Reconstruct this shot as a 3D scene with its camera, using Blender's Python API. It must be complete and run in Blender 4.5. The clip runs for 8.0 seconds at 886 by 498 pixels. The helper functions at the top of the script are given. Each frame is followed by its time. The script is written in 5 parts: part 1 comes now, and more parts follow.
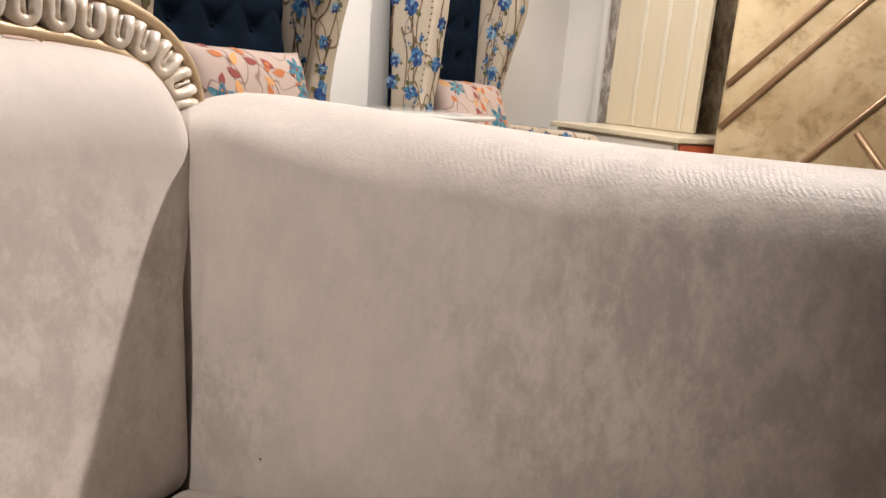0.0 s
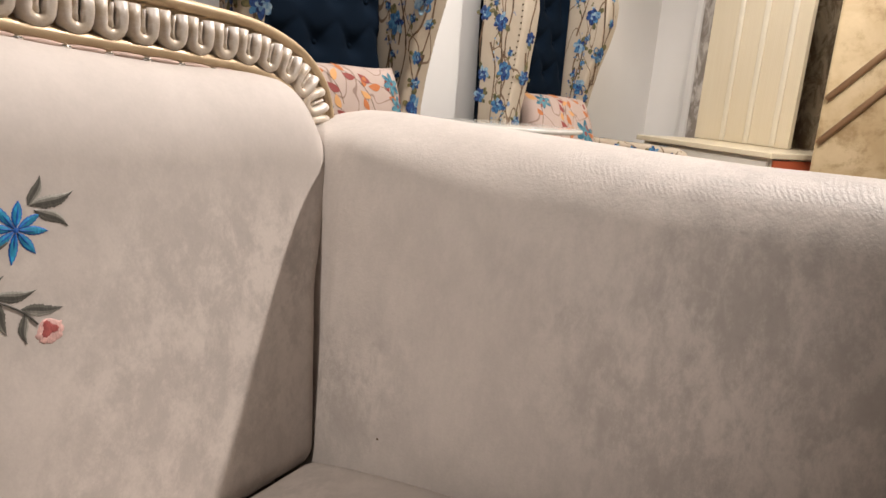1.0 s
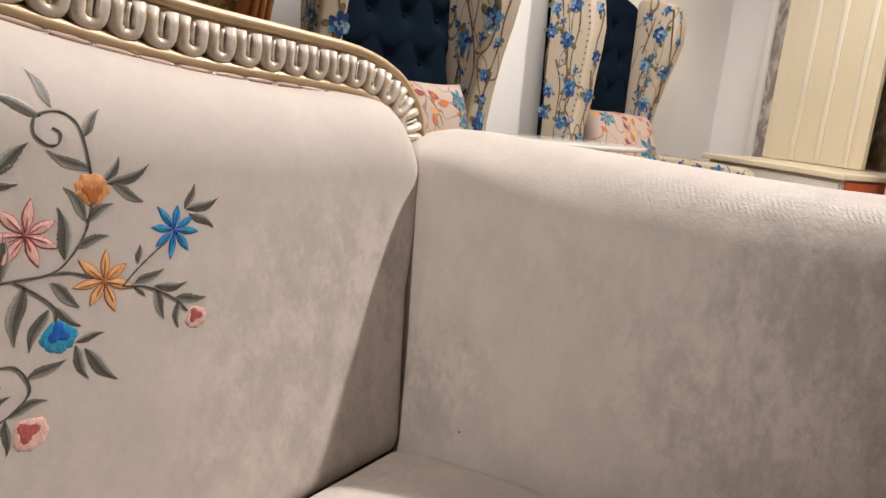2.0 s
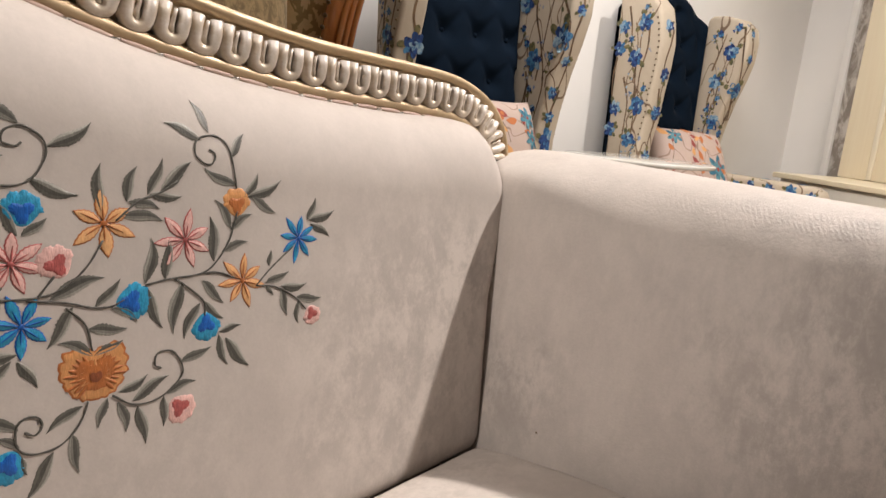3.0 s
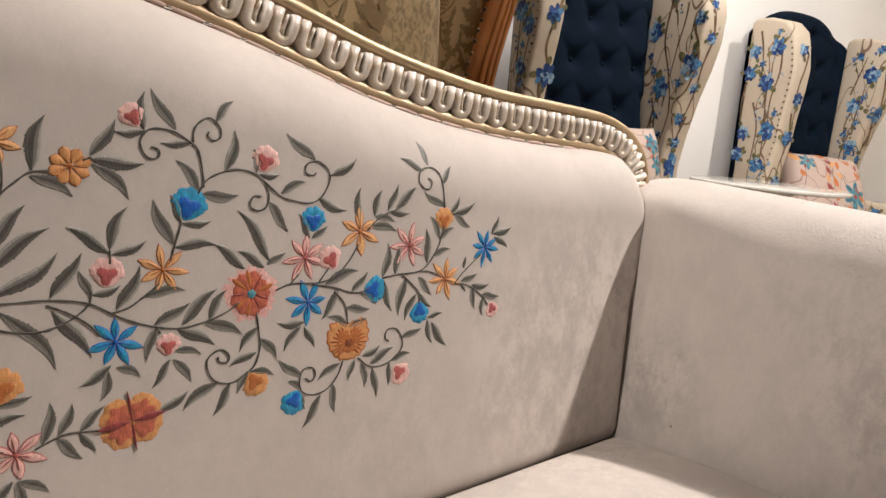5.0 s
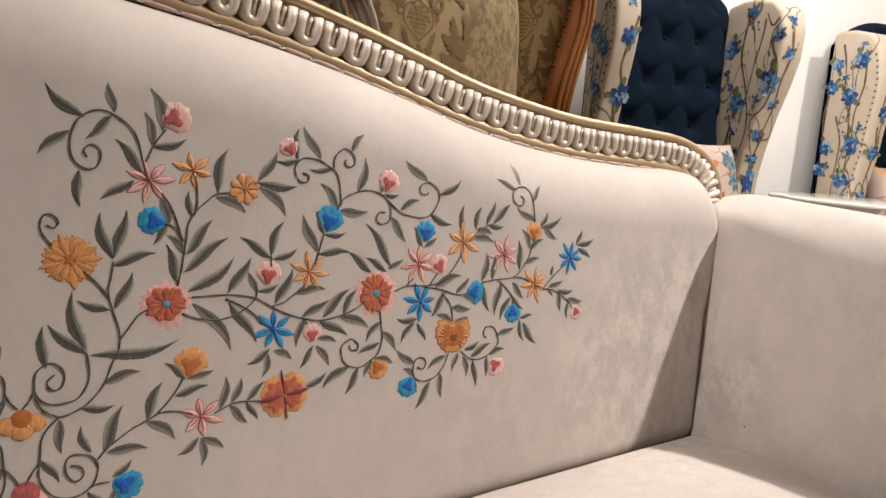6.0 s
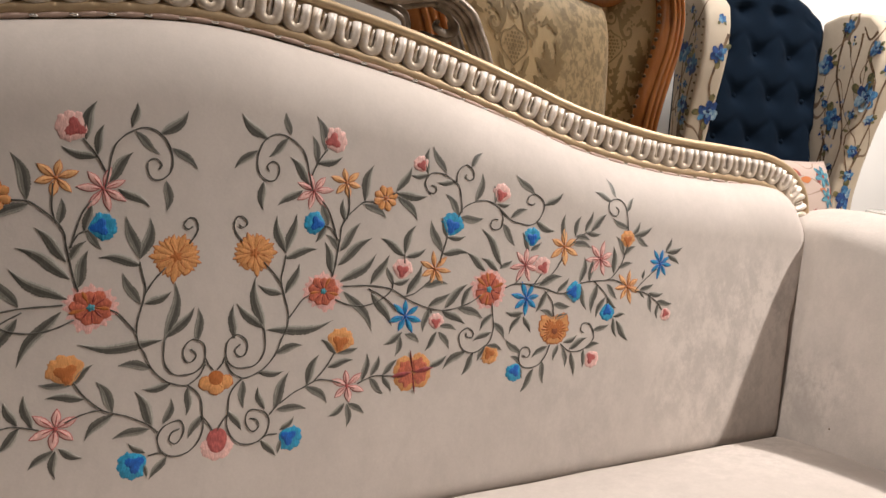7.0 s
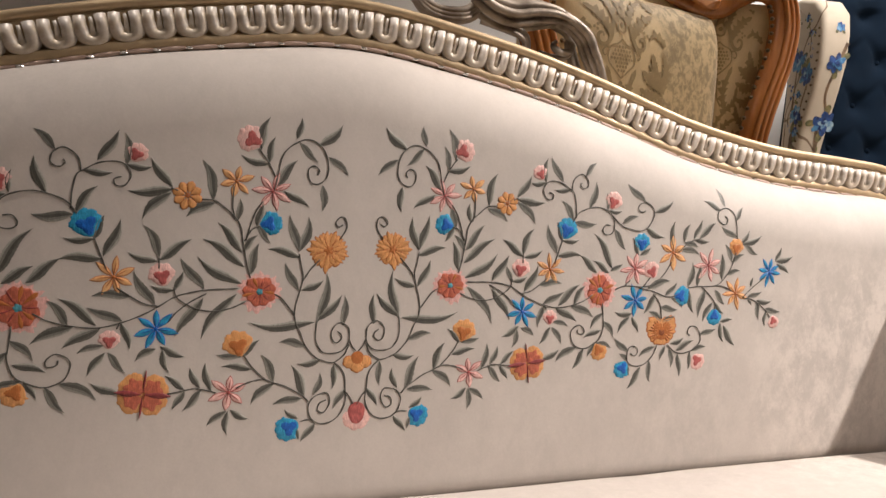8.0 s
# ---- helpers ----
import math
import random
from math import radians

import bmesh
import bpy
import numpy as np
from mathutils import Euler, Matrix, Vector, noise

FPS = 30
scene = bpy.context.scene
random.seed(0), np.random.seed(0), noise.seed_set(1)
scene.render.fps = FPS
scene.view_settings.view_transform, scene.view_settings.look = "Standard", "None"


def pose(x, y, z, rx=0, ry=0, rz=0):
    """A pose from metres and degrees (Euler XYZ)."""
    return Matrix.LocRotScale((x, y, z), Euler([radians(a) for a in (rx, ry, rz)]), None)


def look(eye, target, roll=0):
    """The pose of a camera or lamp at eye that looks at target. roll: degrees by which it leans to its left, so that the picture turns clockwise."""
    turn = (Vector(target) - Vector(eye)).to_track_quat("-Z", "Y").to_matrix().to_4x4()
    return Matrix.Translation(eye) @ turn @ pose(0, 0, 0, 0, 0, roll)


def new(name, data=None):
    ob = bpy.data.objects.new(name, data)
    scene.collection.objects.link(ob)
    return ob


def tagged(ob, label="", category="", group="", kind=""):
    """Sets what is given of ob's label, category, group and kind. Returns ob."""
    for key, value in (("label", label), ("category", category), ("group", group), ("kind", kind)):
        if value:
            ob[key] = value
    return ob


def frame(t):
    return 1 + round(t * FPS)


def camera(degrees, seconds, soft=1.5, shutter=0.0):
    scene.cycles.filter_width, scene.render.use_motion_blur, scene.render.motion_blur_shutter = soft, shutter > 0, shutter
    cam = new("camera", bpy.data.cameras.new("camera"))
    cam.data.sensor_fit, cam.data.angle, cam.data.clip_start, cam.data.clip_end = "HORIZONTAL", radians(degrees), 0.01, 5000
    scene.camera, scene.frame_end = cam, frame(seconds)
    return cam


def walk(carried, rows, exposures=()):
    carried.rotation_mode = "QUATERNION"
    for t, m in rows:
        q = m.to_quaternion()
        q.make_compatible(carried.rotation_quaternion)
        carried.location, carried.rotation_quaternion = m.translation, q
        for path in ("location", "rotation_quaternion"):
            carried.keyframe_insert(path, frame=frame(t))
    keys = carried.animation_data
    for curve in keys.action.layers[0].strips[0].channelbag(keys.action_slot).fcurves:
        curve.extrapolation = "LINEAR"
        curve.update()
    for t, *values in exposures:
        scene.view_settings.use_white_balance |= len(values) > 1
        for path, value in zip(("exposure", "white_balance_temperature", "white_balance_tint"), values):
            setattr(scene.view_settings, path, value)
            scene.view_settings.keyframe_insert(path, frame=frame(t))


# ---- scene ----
# ---- camera ----
cam = camera(66.9, 8.0, soft=1.5)
walk(cam, [
    (0, pose(0.3627, -0.3639, 0.7753, 76.32, -4.17, -65.48)),
    (0.5, pose(0.3431, -0.3624, 0.775, 76.53, -3.98, -61.47)),
    (1, pose(0.3064, -0.3632, 0.7796, 76.8, -4.27, -58.71)),
    (1.5, pose(0.2768, -0.3646, 0.7824, 77.15, -4.65, -56.31)),
    (3, pose(0.1933, -0.3789, 0.7905, 78.32, -5.17, -48.62)),
    (3.5, pose(0.1631, -0.3874, 0.7939, 78.6, -5.35, -46.2)),
    (4, pose(0.1249, -0.3989, 0.7957, 78.79, -5.76, -43.78)),
    (5.5, pose(0.0337, -0.4557, 0.8043, 79.66, -4.63, -36.29)),
    (6, pose(-0.0072, -0.4881, 0.8069, 80.27, -4.26, -33.12)),
    (6.5, pose(-0.0471, -0.5247, 0.8073, 80.82, -4.04, -30.01)),
    (7, pose(-0.0825, -0.5548, 0.8072, 81.13, -4.1, -26.38)),
    (7.5, pose(-0.1078, -0.5774, 0.8073, 81.24, -4.24, -22.57)),
    (8, pose(-0.1326, -0.6052, 0.8046, 81.49, -4.29, -18.31)),
], exposures=[(0.0, -0.88), (1.5, -0.98), (3.5, -0.98), (5.5, -0.82), (6.5, -0.71), (7.5, -0.60), (8.0, -0.44)])

# ---- light ----
world = bpy.data.worlds.new("showroom_air")
scene.world = world
world.use_nodes = True
world.node_tree.nodes["Background"].inputs[0].default_value = (1.0, 0.95, 0.9, 1)
world.node_tree.nodes["Background"].inputs[1].default_value = 0.06


def fill_lamp(name, eye, target, watts, size, colour):
    data = bpy.data.lights.new(name, "AREA")
    data.shape, data.size, data.energy, data.color = "DISK", size, watts, colour
    ob = new(name, data)
    ob.matrix_world = look(eye, target)
    return ob


def unseen_spot(eye, target, watts, beam, colour):
    data = bpy.data.lights.new("unseen_spot", "SPOT")
    data.energy, data.color, data.spot_size, data.spot_blend, data.shadow_soft_size = watts, colour, radians(beam), 1.0, 0.045
    ob = new("unseen_spot", data)
    ob.matrix_world = look(eye, target)
    return ob


WARM = (1.0, 0.912, 0.862)
# unseen; placed from the shadow that the arm throws on the back
unseen_spot((2.14, -1.0, 2.75), (0.52, 0.0, 0.67), 800, 31, WARM)
# added to brighten the headboard and dressing unit; no such fitting is known
unseen_spot((2.00, -0.62, 2.75), (3.60, -0.25, 1.0), 255, 56, (1.0, 0.91, 0.83))
# added to brighten the arm's inner face, far left to spare the seat
unseen_spot((-2.3, -0.32, 2.75), (0.77, -0.07, 0.71), 610, 13, WARM)
# added to brighten the trim, the back's top and the damask chair
unseen_spot((-0.20, -0.10, 2.75), (-0.10, 0.40, 0.98), 136, 55, WARM)
# unseen; placed from the far wing chair's shadow on the wall
unseen_spot((2.06, -1.22, 2.75), (2.90, 1.0, 0.9), 440, 74, (1.0, 0.93, 0.88))
# soft fill discs, added to brighten the room; no such panels are known
fill_lamp("fill_panel", (-0.6, -1.6, 2.9), (-0.6, -1.6, 0.0), 4, 1.2, (1.0, 0.94, 0.90))
fill_lamp("fill_panel", (1.9, 0.45, 2.9), (3.3, 1.0, 0.9), 135, 1.0, (1.0, 0.95, 0.93))

# ---- materials ----
def mat(name, colour, rough=0.6, metal=0.0, sheen=0.0):
    m = bpy.data.materials.new(name)
    m.use_nodes = True
    b = m.node_tree.nodes["Principled BSDF"]
    b.inputs["Base Color"].default_value = (*colour, 1)
    b.inputs["Roughness"].default_value = rough
    b.inputs["Metallic"].default_value = metal
    if sheen:
        b.inputs["Sheen Weight"].default_value = sheen
        b.inputs["Sheen Roughness"].default_value = 0.4
    return m


class Nodes:
    """Short hand for building one material's node tree."""

    def __init__(self, m):
        self.t = m.node_tree
        self.b = self.t.nodes["Principled BSDF"]
        self.coord = self.t.nodes.new("ShaderNodeTexCoord")

    def link(self, a, b):
        self.t.links.new(a, b)
        return self

    def at(self, space="Object", scale=(1, 1, 1), turn=(0, 0, 0)):
        n = self.t.nodes.new("ShaderNodeMapping")
        n.inputs["Scale"].default_value = scale
        n.inputs["Rotation"].default_value = turn
        self.link(self.coord.outputs[space], n.inputs["Vector"])
        return n.outputs[0]

    def noise(self, vec, scale, detail=4, rough=0.6, distort=0.0):
        n = self.t.nodes.new("ShaderNodeTexNoise")
        n.inputs["Scale"].default_value, n.inputs["Detail"].default_value = scale, detail
        n.inputs["Roughness"].default_value, n.inputs["Distortion"].default_value = rough, distort
        self.link(vec, n.inputs["Vector"])
        return n.outputs["Fac"]

    def voronoi(self, vec, scale, feature="F1", out="Distance"):
        n = self.t.nodes.new("ShaderNodeTexVoronoi")
        n.feature = feature
        n.inputs["Scale"].default_value = scale
        self.link(vec, n.inputs["Vector"])
        return n.outputs[out]

    def wave(self, vec, scale, distort=0.0, detail=2, kind="BANDS", axis="X", fine=1.0):
        n = self.t.nodes.new("ShaderNodeTexWave")
        n.wave_type, n.bands_direction = kind, axis
        n.inputs["Scale"].default_value, n.inputs["Distortion"].default_value = scale, distort
        n.inputs["Detail"].default_value, n.inputs["Detail Scale"].default_value = detail, fine
        self.link(vec, n.inputs["Vector"])
        return n.outputs["Fac"]

    def span(self, x, a, b, lo=0.0, hi=1.0):
        n = self.t.nodes.new("ShaderNodeMapRange")
        n.interpolation_type = "SMOOTHSTEP"
        for key, v in zip(("From Min", "From Max", "To Min", "To Max"), (a, b, lo, hi)):
            n.inputs[key].default_value = v
        self.link(x, n.inputs["Value"])
        return n.outputs[0]

    def math(self, op, a, b=0.0):
        n = self.t.nodes.new("ShaderNodeMath")
        n.operation = op
        for i, v in enumerate((a, b)):
            if isinstance(v, (int, float)):
                n.inputs[i].default_value = v
            else:
                self.link(v, n.inputs[i])
        return n.outputs[0]

    def mix(self, fac, a, b):
        n = self.t.nodes.new("ShaderNodeMix")
        n.data_type = "RGBA"
        if isinstance(fac, (int, float)):
            n.inputs["Factor"].default_value = fac
        else:
            self.link(fac, n.inputs["Factor"])
        for key, v in ((6, a), (7, b)):
            if isinstance(v, tuple):
                n.inputs[key].default_value = (*v, 1)
            else:
                self.link(v, n.inputs[key])
        return n.outputs[2]

    def axis(self, vec):
        n = self.t.nodes.new("ShaderNodeSeparateXYZ")
        self.link(vec, n.inputs[0])
        return n.outputs

    def join(self, x, y, z):
        n = self.t.nodes.new("ShaderNodeCombineXYZ")
        for i, v in enumerate((x, y, z)):
            if isinstance(v, (int, float)):
                n.inputs[i].default_value = v
            else:
                self.link(v, n.inputs[i])
        return n.outputs[0]

    def colour(self, c):
        return self.link(c, self.b.inputs["Base Color"])

    def rough(self, c):
        return self.link(c, self.b.inputs["Roughness"])

    def bump(self, h, strength=0.3, dist=0.002):
        n = self.t.nodes.new("ShaderNodeBump")
        n.inputs["Strength"].default_value, n.inputs["Distance"].default_value = strength, dist
        self.link(h, n.inputs["Height"])
        if self.b.inputs["Normal"].is_linked:
            self.link(self.b.inputs["Normal"].links[0].from_socket, n.inputs["Normal"])
        return self.link(n.outputs[0], self.b.inputs["Normal"])


def velvet(name, colour, brushed, rubbed=(), ripples=False, crisp=(0.44, 0.57), light_lift=0.0, broad=0.20, depth=0.52):
    """Short-pile cloth with brushed light and dark streaks; rubbed: (middle, reach, strength) of strongly brushed
    spots, whose lift puts brightness into their colour.
    """
    m = mat(name, colour, 0.85, 0.0, 0.04)
    n = Nodes(m)
    v = n.at()
    patch = n.span(n.noise(v, 4.2, 5, 0.6, 0.35), 0.34, 0.66)
    cloud = n.span(n.noise(n.at(scale=(1.3, 1.3, 0.7), turn=(0.35, 0.25, 0.0)), 24, 10, 0.70, 0.25), 0.36, 0.66)
    streak = n.noise(n.at(scale=(10, 13, 7), turn=(0.62, 0.5, 0.2)), 4.2, 12, 0.76, 0.15)
    blot = n.noise(n.at(turn=(0.2, 0.4, 0.1)), 13, 6, 0.62, 0.5)
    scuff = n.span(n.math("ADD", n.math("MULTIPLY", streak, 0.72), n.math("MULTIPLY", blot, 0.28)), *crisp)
    where = n.math("MULTIPLY", n.span(n.noise(v, 2.2, 2, 0.5), 0.42, 0.62), 0.22)
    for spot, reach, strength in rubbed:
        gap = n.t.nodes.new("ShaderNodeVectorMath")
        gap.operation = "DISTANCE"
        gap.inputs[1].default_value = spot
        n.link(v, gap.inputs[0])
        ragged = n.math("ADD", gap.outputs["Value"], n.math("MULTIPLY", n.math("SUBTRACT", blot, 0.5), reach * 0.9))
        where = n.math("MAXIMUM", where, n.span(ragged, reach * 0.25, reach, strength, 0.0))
    grain = n.noise(v, 420, 2, 0.5)
    pile = n.noise(n.at(scale=(1, 1, 0.6)), 130, 5, 0.7)
    fac = n.math("ADD", n.math("MULTIPLY", patch, broad), n.math("MULTIPLY", cloud, broad))
    fac = n.math("ADD", fac, n.math("MULTIPLY", n.math("SUBTRACT", pile, 0.5), 0.30))
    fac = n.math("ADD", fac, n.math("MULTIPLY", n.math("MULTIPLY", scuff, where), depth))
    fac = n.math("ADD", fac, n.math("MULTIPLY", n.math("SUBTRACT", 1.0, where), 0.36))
    # brightens the scuffed spots by colour, in place of stronger light there
    fac = n.math("ADD", fac, n.math("MULTIPLY", where, light_lift))
    dark = tuple(c * (1 - brushed) for c in colour)
    lite = tuple(min(1, c * (1 + brushed * 0.85)) for c in colour)
    base = n.mix(fac, dark, lite)
    n.colour(n.mix(n.math("MULTIPLY", grain, 0.30), base, dark))
    n.rough(n.span(fac, 0, 1, 0.88, 0.62))
    n.bump(grain, 0.12, 0.0006)
    n.bump(n.noise(v, 55, 5, 0.65), 0.035, 0.002)
    if ripples:
        x, y, z = n.axis(v)
        wob = n.math("MULTIPLY", n.math("SUBTRACT", n.noise(v, 9, 3), 0.5), 0.020)
        zz = n.math("ADD", z, wob)
        high = n.math("MULTIPLY", n.span(zz, 0.714, 0.724), n.span(zz, 0.737, 0.748, 1.0, 0.0))
        front = n.span(n.math("ADD", y, n.math("MULTIPLY", n.noise(v, 14, 3), 0.12)), -0.02, -0.20)
        some = n.span(n.noise(n.at(scale=(1, 0.6, 4.0)), 42, 3, 0.6), 0.42, 0.60)
        fold = n.wave(n.at(turn=(0.75, 0.0, 0.15)), 105, 4.0, 3, "BANDS", "Y", 2.4)
        crease = n.math("ADD", n.math("MULTIPLY", n.math("MULTIPLY", fold, some), 0.8), n.noise(n.at(scale=(160, 420, 200)), 1.0, 3, 0.6, 1.2))
        n.bump(n.math("MULTIPLY", crease, n.math("MULTIPLY", high, front)), 0.32, 0.0010)
        n.bump(n.noise(v, 210, 4, 0.65), 0.30, 0.0010)
        n.rough(n.span(n.math("MULTIPLY", high, front), 0.0, 1.0, 0.82, 0.58))
    return m


# real scuffs near the corner, with lamp brightness painted in over them
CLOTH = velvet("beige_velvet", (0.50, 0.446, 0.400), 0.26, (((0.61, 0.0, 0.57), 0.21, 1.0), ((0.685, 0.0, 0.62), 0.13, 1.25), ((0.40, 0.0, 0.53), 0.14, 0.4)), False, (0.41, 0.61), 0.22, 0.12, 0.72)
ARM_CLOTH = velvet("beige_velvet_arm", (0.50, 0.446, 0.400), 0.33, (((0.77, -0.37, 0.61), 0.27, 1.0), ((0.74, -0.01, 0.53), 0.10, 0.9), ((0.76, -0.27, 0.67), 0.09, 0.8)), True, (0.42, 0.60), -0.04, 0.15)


def thread(name, colour, dark=0.55, rough=0.5):
    m = mat(name, colour, rough, 0.0, 0.12)
    n = Nodes(m)
    strand = n.noise(n.at(scale=(1, 1, 0.22), turn=(0.0, 0.7, 0.0)), 900, 2, 0.6)
    n.colour(n.mix(n.math("MULTIPLY", n.span(n.noise(n.at(), 240, 3), 0.3, 0.7), n.span(strand, 0.3, 0.65)), tuple(c * dark for c in colour), colour))
    n.bump(strand, 0.4, 0.0005)
    return m


LEAF_DARK = thread("leaf_thread_dark", (0.078, 0.074, 0.061), 0.7)
LEAF_LITE = thread("leaf_thread_grey", (0.36, 0.345, 0.30), 0.75)
LEAF_MID = thread("leaf_thread_mid", (0.195, 0.186, 0.158), 0.75)
LEAF_SHADE = thread("leaf_thread_shade", (0.125, 0.118, 0.098), 0.72)
DARK_RED = thread("wine_thread", (0.30, 0.045, 0.045))
STEM = thread("stem_thread", (0.100, 0.093, 0.076))
PINK = (thread("pale_pink_thread", (0.82, 0.50, 0.445), 0.7), thread("rose_thread", (0.52, 0.12, 0.11)), thread("deep_rose_thread", (0.40, 0.07, 0.08)))
RED = (thread("salmon_thread", (0.82, 0.46, 0.41), 0.7), thread("coral_thread", (0.60, 0.15, 0.085)), thread("turquoise_thread", (0.08, 0.33, 0.40)))
ORANGE = (thread("amber_thread", (0.70, 0.325, 0.115), 0.70), thread("rust_thread", (0.48, 0.15, 0.035), 0.7), thread("brown_thread", (0.32, 0.09, 0.03)))
APRICOT = (thread("apricot_thread", (0.78, 0.43, 0.19), 0.78), ORANGE[1], ORANGE[2])
BLUE = (thread("sky_blue_thread", (0.024, 0.34, 0.58)), thread("royal_blue_thread", (0.002, 0.13, 0.55)), thread("navy_thread", (0.01, 0.05, 0.2)))

GOLD = mat("gold_leaf_paint", (0.50, 0.37, 0.22), 0.42, 0.3)
n = Nodes(GOLD)
n.colour(n.mix(n.noise(n.at(), 60, 5), (0.38, 0.265, 0.145), (0.56, 0.425, 0.265)))
n.rough(n.span(n.noise(n.at(), 35, 4), 0.3, 0.7, 0.34, 0.55))
n.bump(n.noise(n.at(), 180, 4), 0.15, 0.0006)
PEARL = mat("pearl_silver_paint", (0.66, 0.61, 0.56), 0.3, 0.15)
n = Nodes(PEARL)
n.colour(n.mix(n.span(n.noise(n.at(), 75, 4), 0.35, 0.65), (0.52, 0.43, 0.32), (0.68, 0.62, 0.56)))
n.rough(n.span(n.noise(n.at(), 55, 4), 0.3, 0.7, 0.34, 0.54))
n.bump(n.noise(n.at(), 150, 3), 0.25, 0.0008)
NAIL = mat("silver_nail", (0.80, 0.78, 0.75), 0.2, 1.0)
PIPE = mat("gimp_cord", (0.40, 0.30, 0.26), 0.6)
n = Nodes(PIPE)
n.colour(n.mix(n.noise(n.at(), 90, 4), (0.34, 0.23, 0.18), (0.52, 0.38, 0.31)))
CARVED = mat("antique_silver_paint", (0.34, 0.29, 0.23), 0.42, 0.4)
n = Nodes(CARVED)
n.colour(n.mix(n.span(n.noise(n.at(), 22, 5), 0.35, 0.65), (0.105, 0.076, 0.054), (0.33, 0.275, 0.220)))
n.rough(n.span(n.noise(n.at(), 30, 4), 0.3, 0.7, 0.3, 0.55))
n.bump(n.noise(n.at(), 120, 4), 0.2, 0.0008)
WOOD = mat("orange_walnut_varnish", (0.34, 0.10, 0.02), 0.25)
n = Nodes(WOOD)
n.colour(n.mix(n.noise(n.at(scale=(30, 30, 4)), 2.0, 5, 0.6, 0.8), (0.26, 0.075, 0.018), (0.52, 0.20, 0.05)))
WOOD.node_tree.nodes["Principled BSDF"].inputs["Coat Weight"].default_value = 0.5

DAMASK = mat("gold_damask", (0.45, 0.33, 0.17), 0.6, 0.0, 0.2)
n = Nodes(DAMASK)
v = n.at()
fine = n.noise(v, 340, 2)
worn = n.math("MULTIPLY", n.span(n.noise(v, 9, 5, 0.65), 0.46, 0.62), 0.55)
n.colour(n.mix(n.math("MULTIPLY", fine, 0.45), n.mix(worn, (0.78, 0.585, 0.32), (0.62, 0.45, 0.225)), (0.38, 0.275, 0.14)))
n.bump(fine, 0.35, 0.0008)
DAMASK_WORN = mat("worn_gold_damask", (0.45, 0.33, 0.17), 0.6, 0.0, 0.2)
n = Nodes(DAMASK_WORN)
v = n.at()
x, y, z = n.axis(v)
ragged = n.math("ADD", x, n.math("MULTIPLY", n.math("SUBTRACT", n.noise(v, 11, 6, 0.66, 0.3), 0.5), 0.26))
bald = n.math("MULTIPLY", n.span(ragged, -0.05, 0.05), n.span(n.noise(n.at(scale=(1, 1, 0.8)), 46, 8, 0.72, 0.5), 0.42, 0.58, 0.22, 1.0))
fine = n.noise(v, 340, 2)
n.colour(n.mix(n.math("MULTIPLY", fine, 0.45), n.mix(bald, (0.78, 0.58, 0.31), (0.30, 0.215, 0.108)), (0.38, 0.275, 0.14)))
n.bump(fine, 0.35, 0.0008)
n.bump(n.noise(v, 60, 5, 0.65), 0.2, 0.003)
DAMASK_DARK = mat("brown_damask_thread", (0.20, 0.135, 0.055), 0.55, 0.0, 0.2)
n = Nodes(DAMASK_DARK)
n.colour(n.mix(n.noise(n.at(), 120, 4), (0.285, 0.190, 0.080), (0.440, 0.310, 0.142)))

NAVY = mat("navy_velvet", (0.002, 0.011, 0.032), 0.95)
NAVY.node_tree.nodes["Principled BSDF"].inputs["Specular IOR Level"].default_value = 0.15
n = Nodes(NAVY)
n.colour(n.mix(n.noise(n.at(), 18, 5, 0.7), (0.0006, 0.0040, 0.0098), (0.0012, 0.0072, 0.0172)))
n.bump(n.noise(n.at(), 300, 2), 0.2, 0.0006)

# invented dark tone for unseen walls, to cut bounce and darken mirror reflections
TAUPE = mat("dark_unseen_wall", (0.24, 0.20, 0.17), 0.7)
n = Nodes(TAUPE)
n.colour(n.mix(n.noise(n.at(), 1.6, 5, 0.6), (0.20, 0.165, 0.14), (0.27, 0.225, 0.19)))
WALL = mat("white_wall_paint", (0.78, 0.75, 0.71), 0.65)
n = Nodes(WALL)
n.colour(n.mix(n.noise(n.at(), 1.6, 5, 0.6), (0.72, 0.69, 0.65), (0.82, 0.79, 0.75)))
n.bump(n.noise(n.at(), 120, 3), 0.05, 0.001)
CEIL = mat("ceiling_paint", (0.82, 0.80, 0.77), 0.8)
TILE = mat("polished_beige_tile", (0.45, 0.39, 0.32), 0.12)
n = Nodes(TILE)
n.colour(n.mix(n.noise(n.at(), 3.0, 6, 0.65, 0.7), (0.36, 0.30, 0.24), (0.56, 0.50, 0.42)))
GROUT = mat("tile_grout", (0.25, 0.22, 0.19), 0.8)
CREAM = mat("cream_lacquer", (0.66, 0.54, 0.34), 0.35)
n = Nodes(CREAM)
n.colour(n.mix(n.noise(n.at(scale=(40, 40, 1.5)), 1.5, 4, 0.6), (0.70, 0.60, 0.42), (0.78, 0.69, 0.52)))
n.bump(n.wave(n.at(), 29, 0.0, 0, "BANDS", "Y"), 0.25, 0.0015)
RIB = mat("pale_cream_lacquer", (0.79, 0.72, 0.58), 0.4)
IVORY = mat("ivory_table_paint", (0.74, 0.69, 0.60), 0.3)
n = Nodes(IVORY)
n.colour(n.mix(n.noise(n.at(), 7, 4), (0.70, 0.65, 0.56), (0.78, 0.74, 0.66)))
MARBLE = mat("glossy_cream_top", (0.72, 0.69, 0.62), 0.08)
n = Nodes(MARBLE)
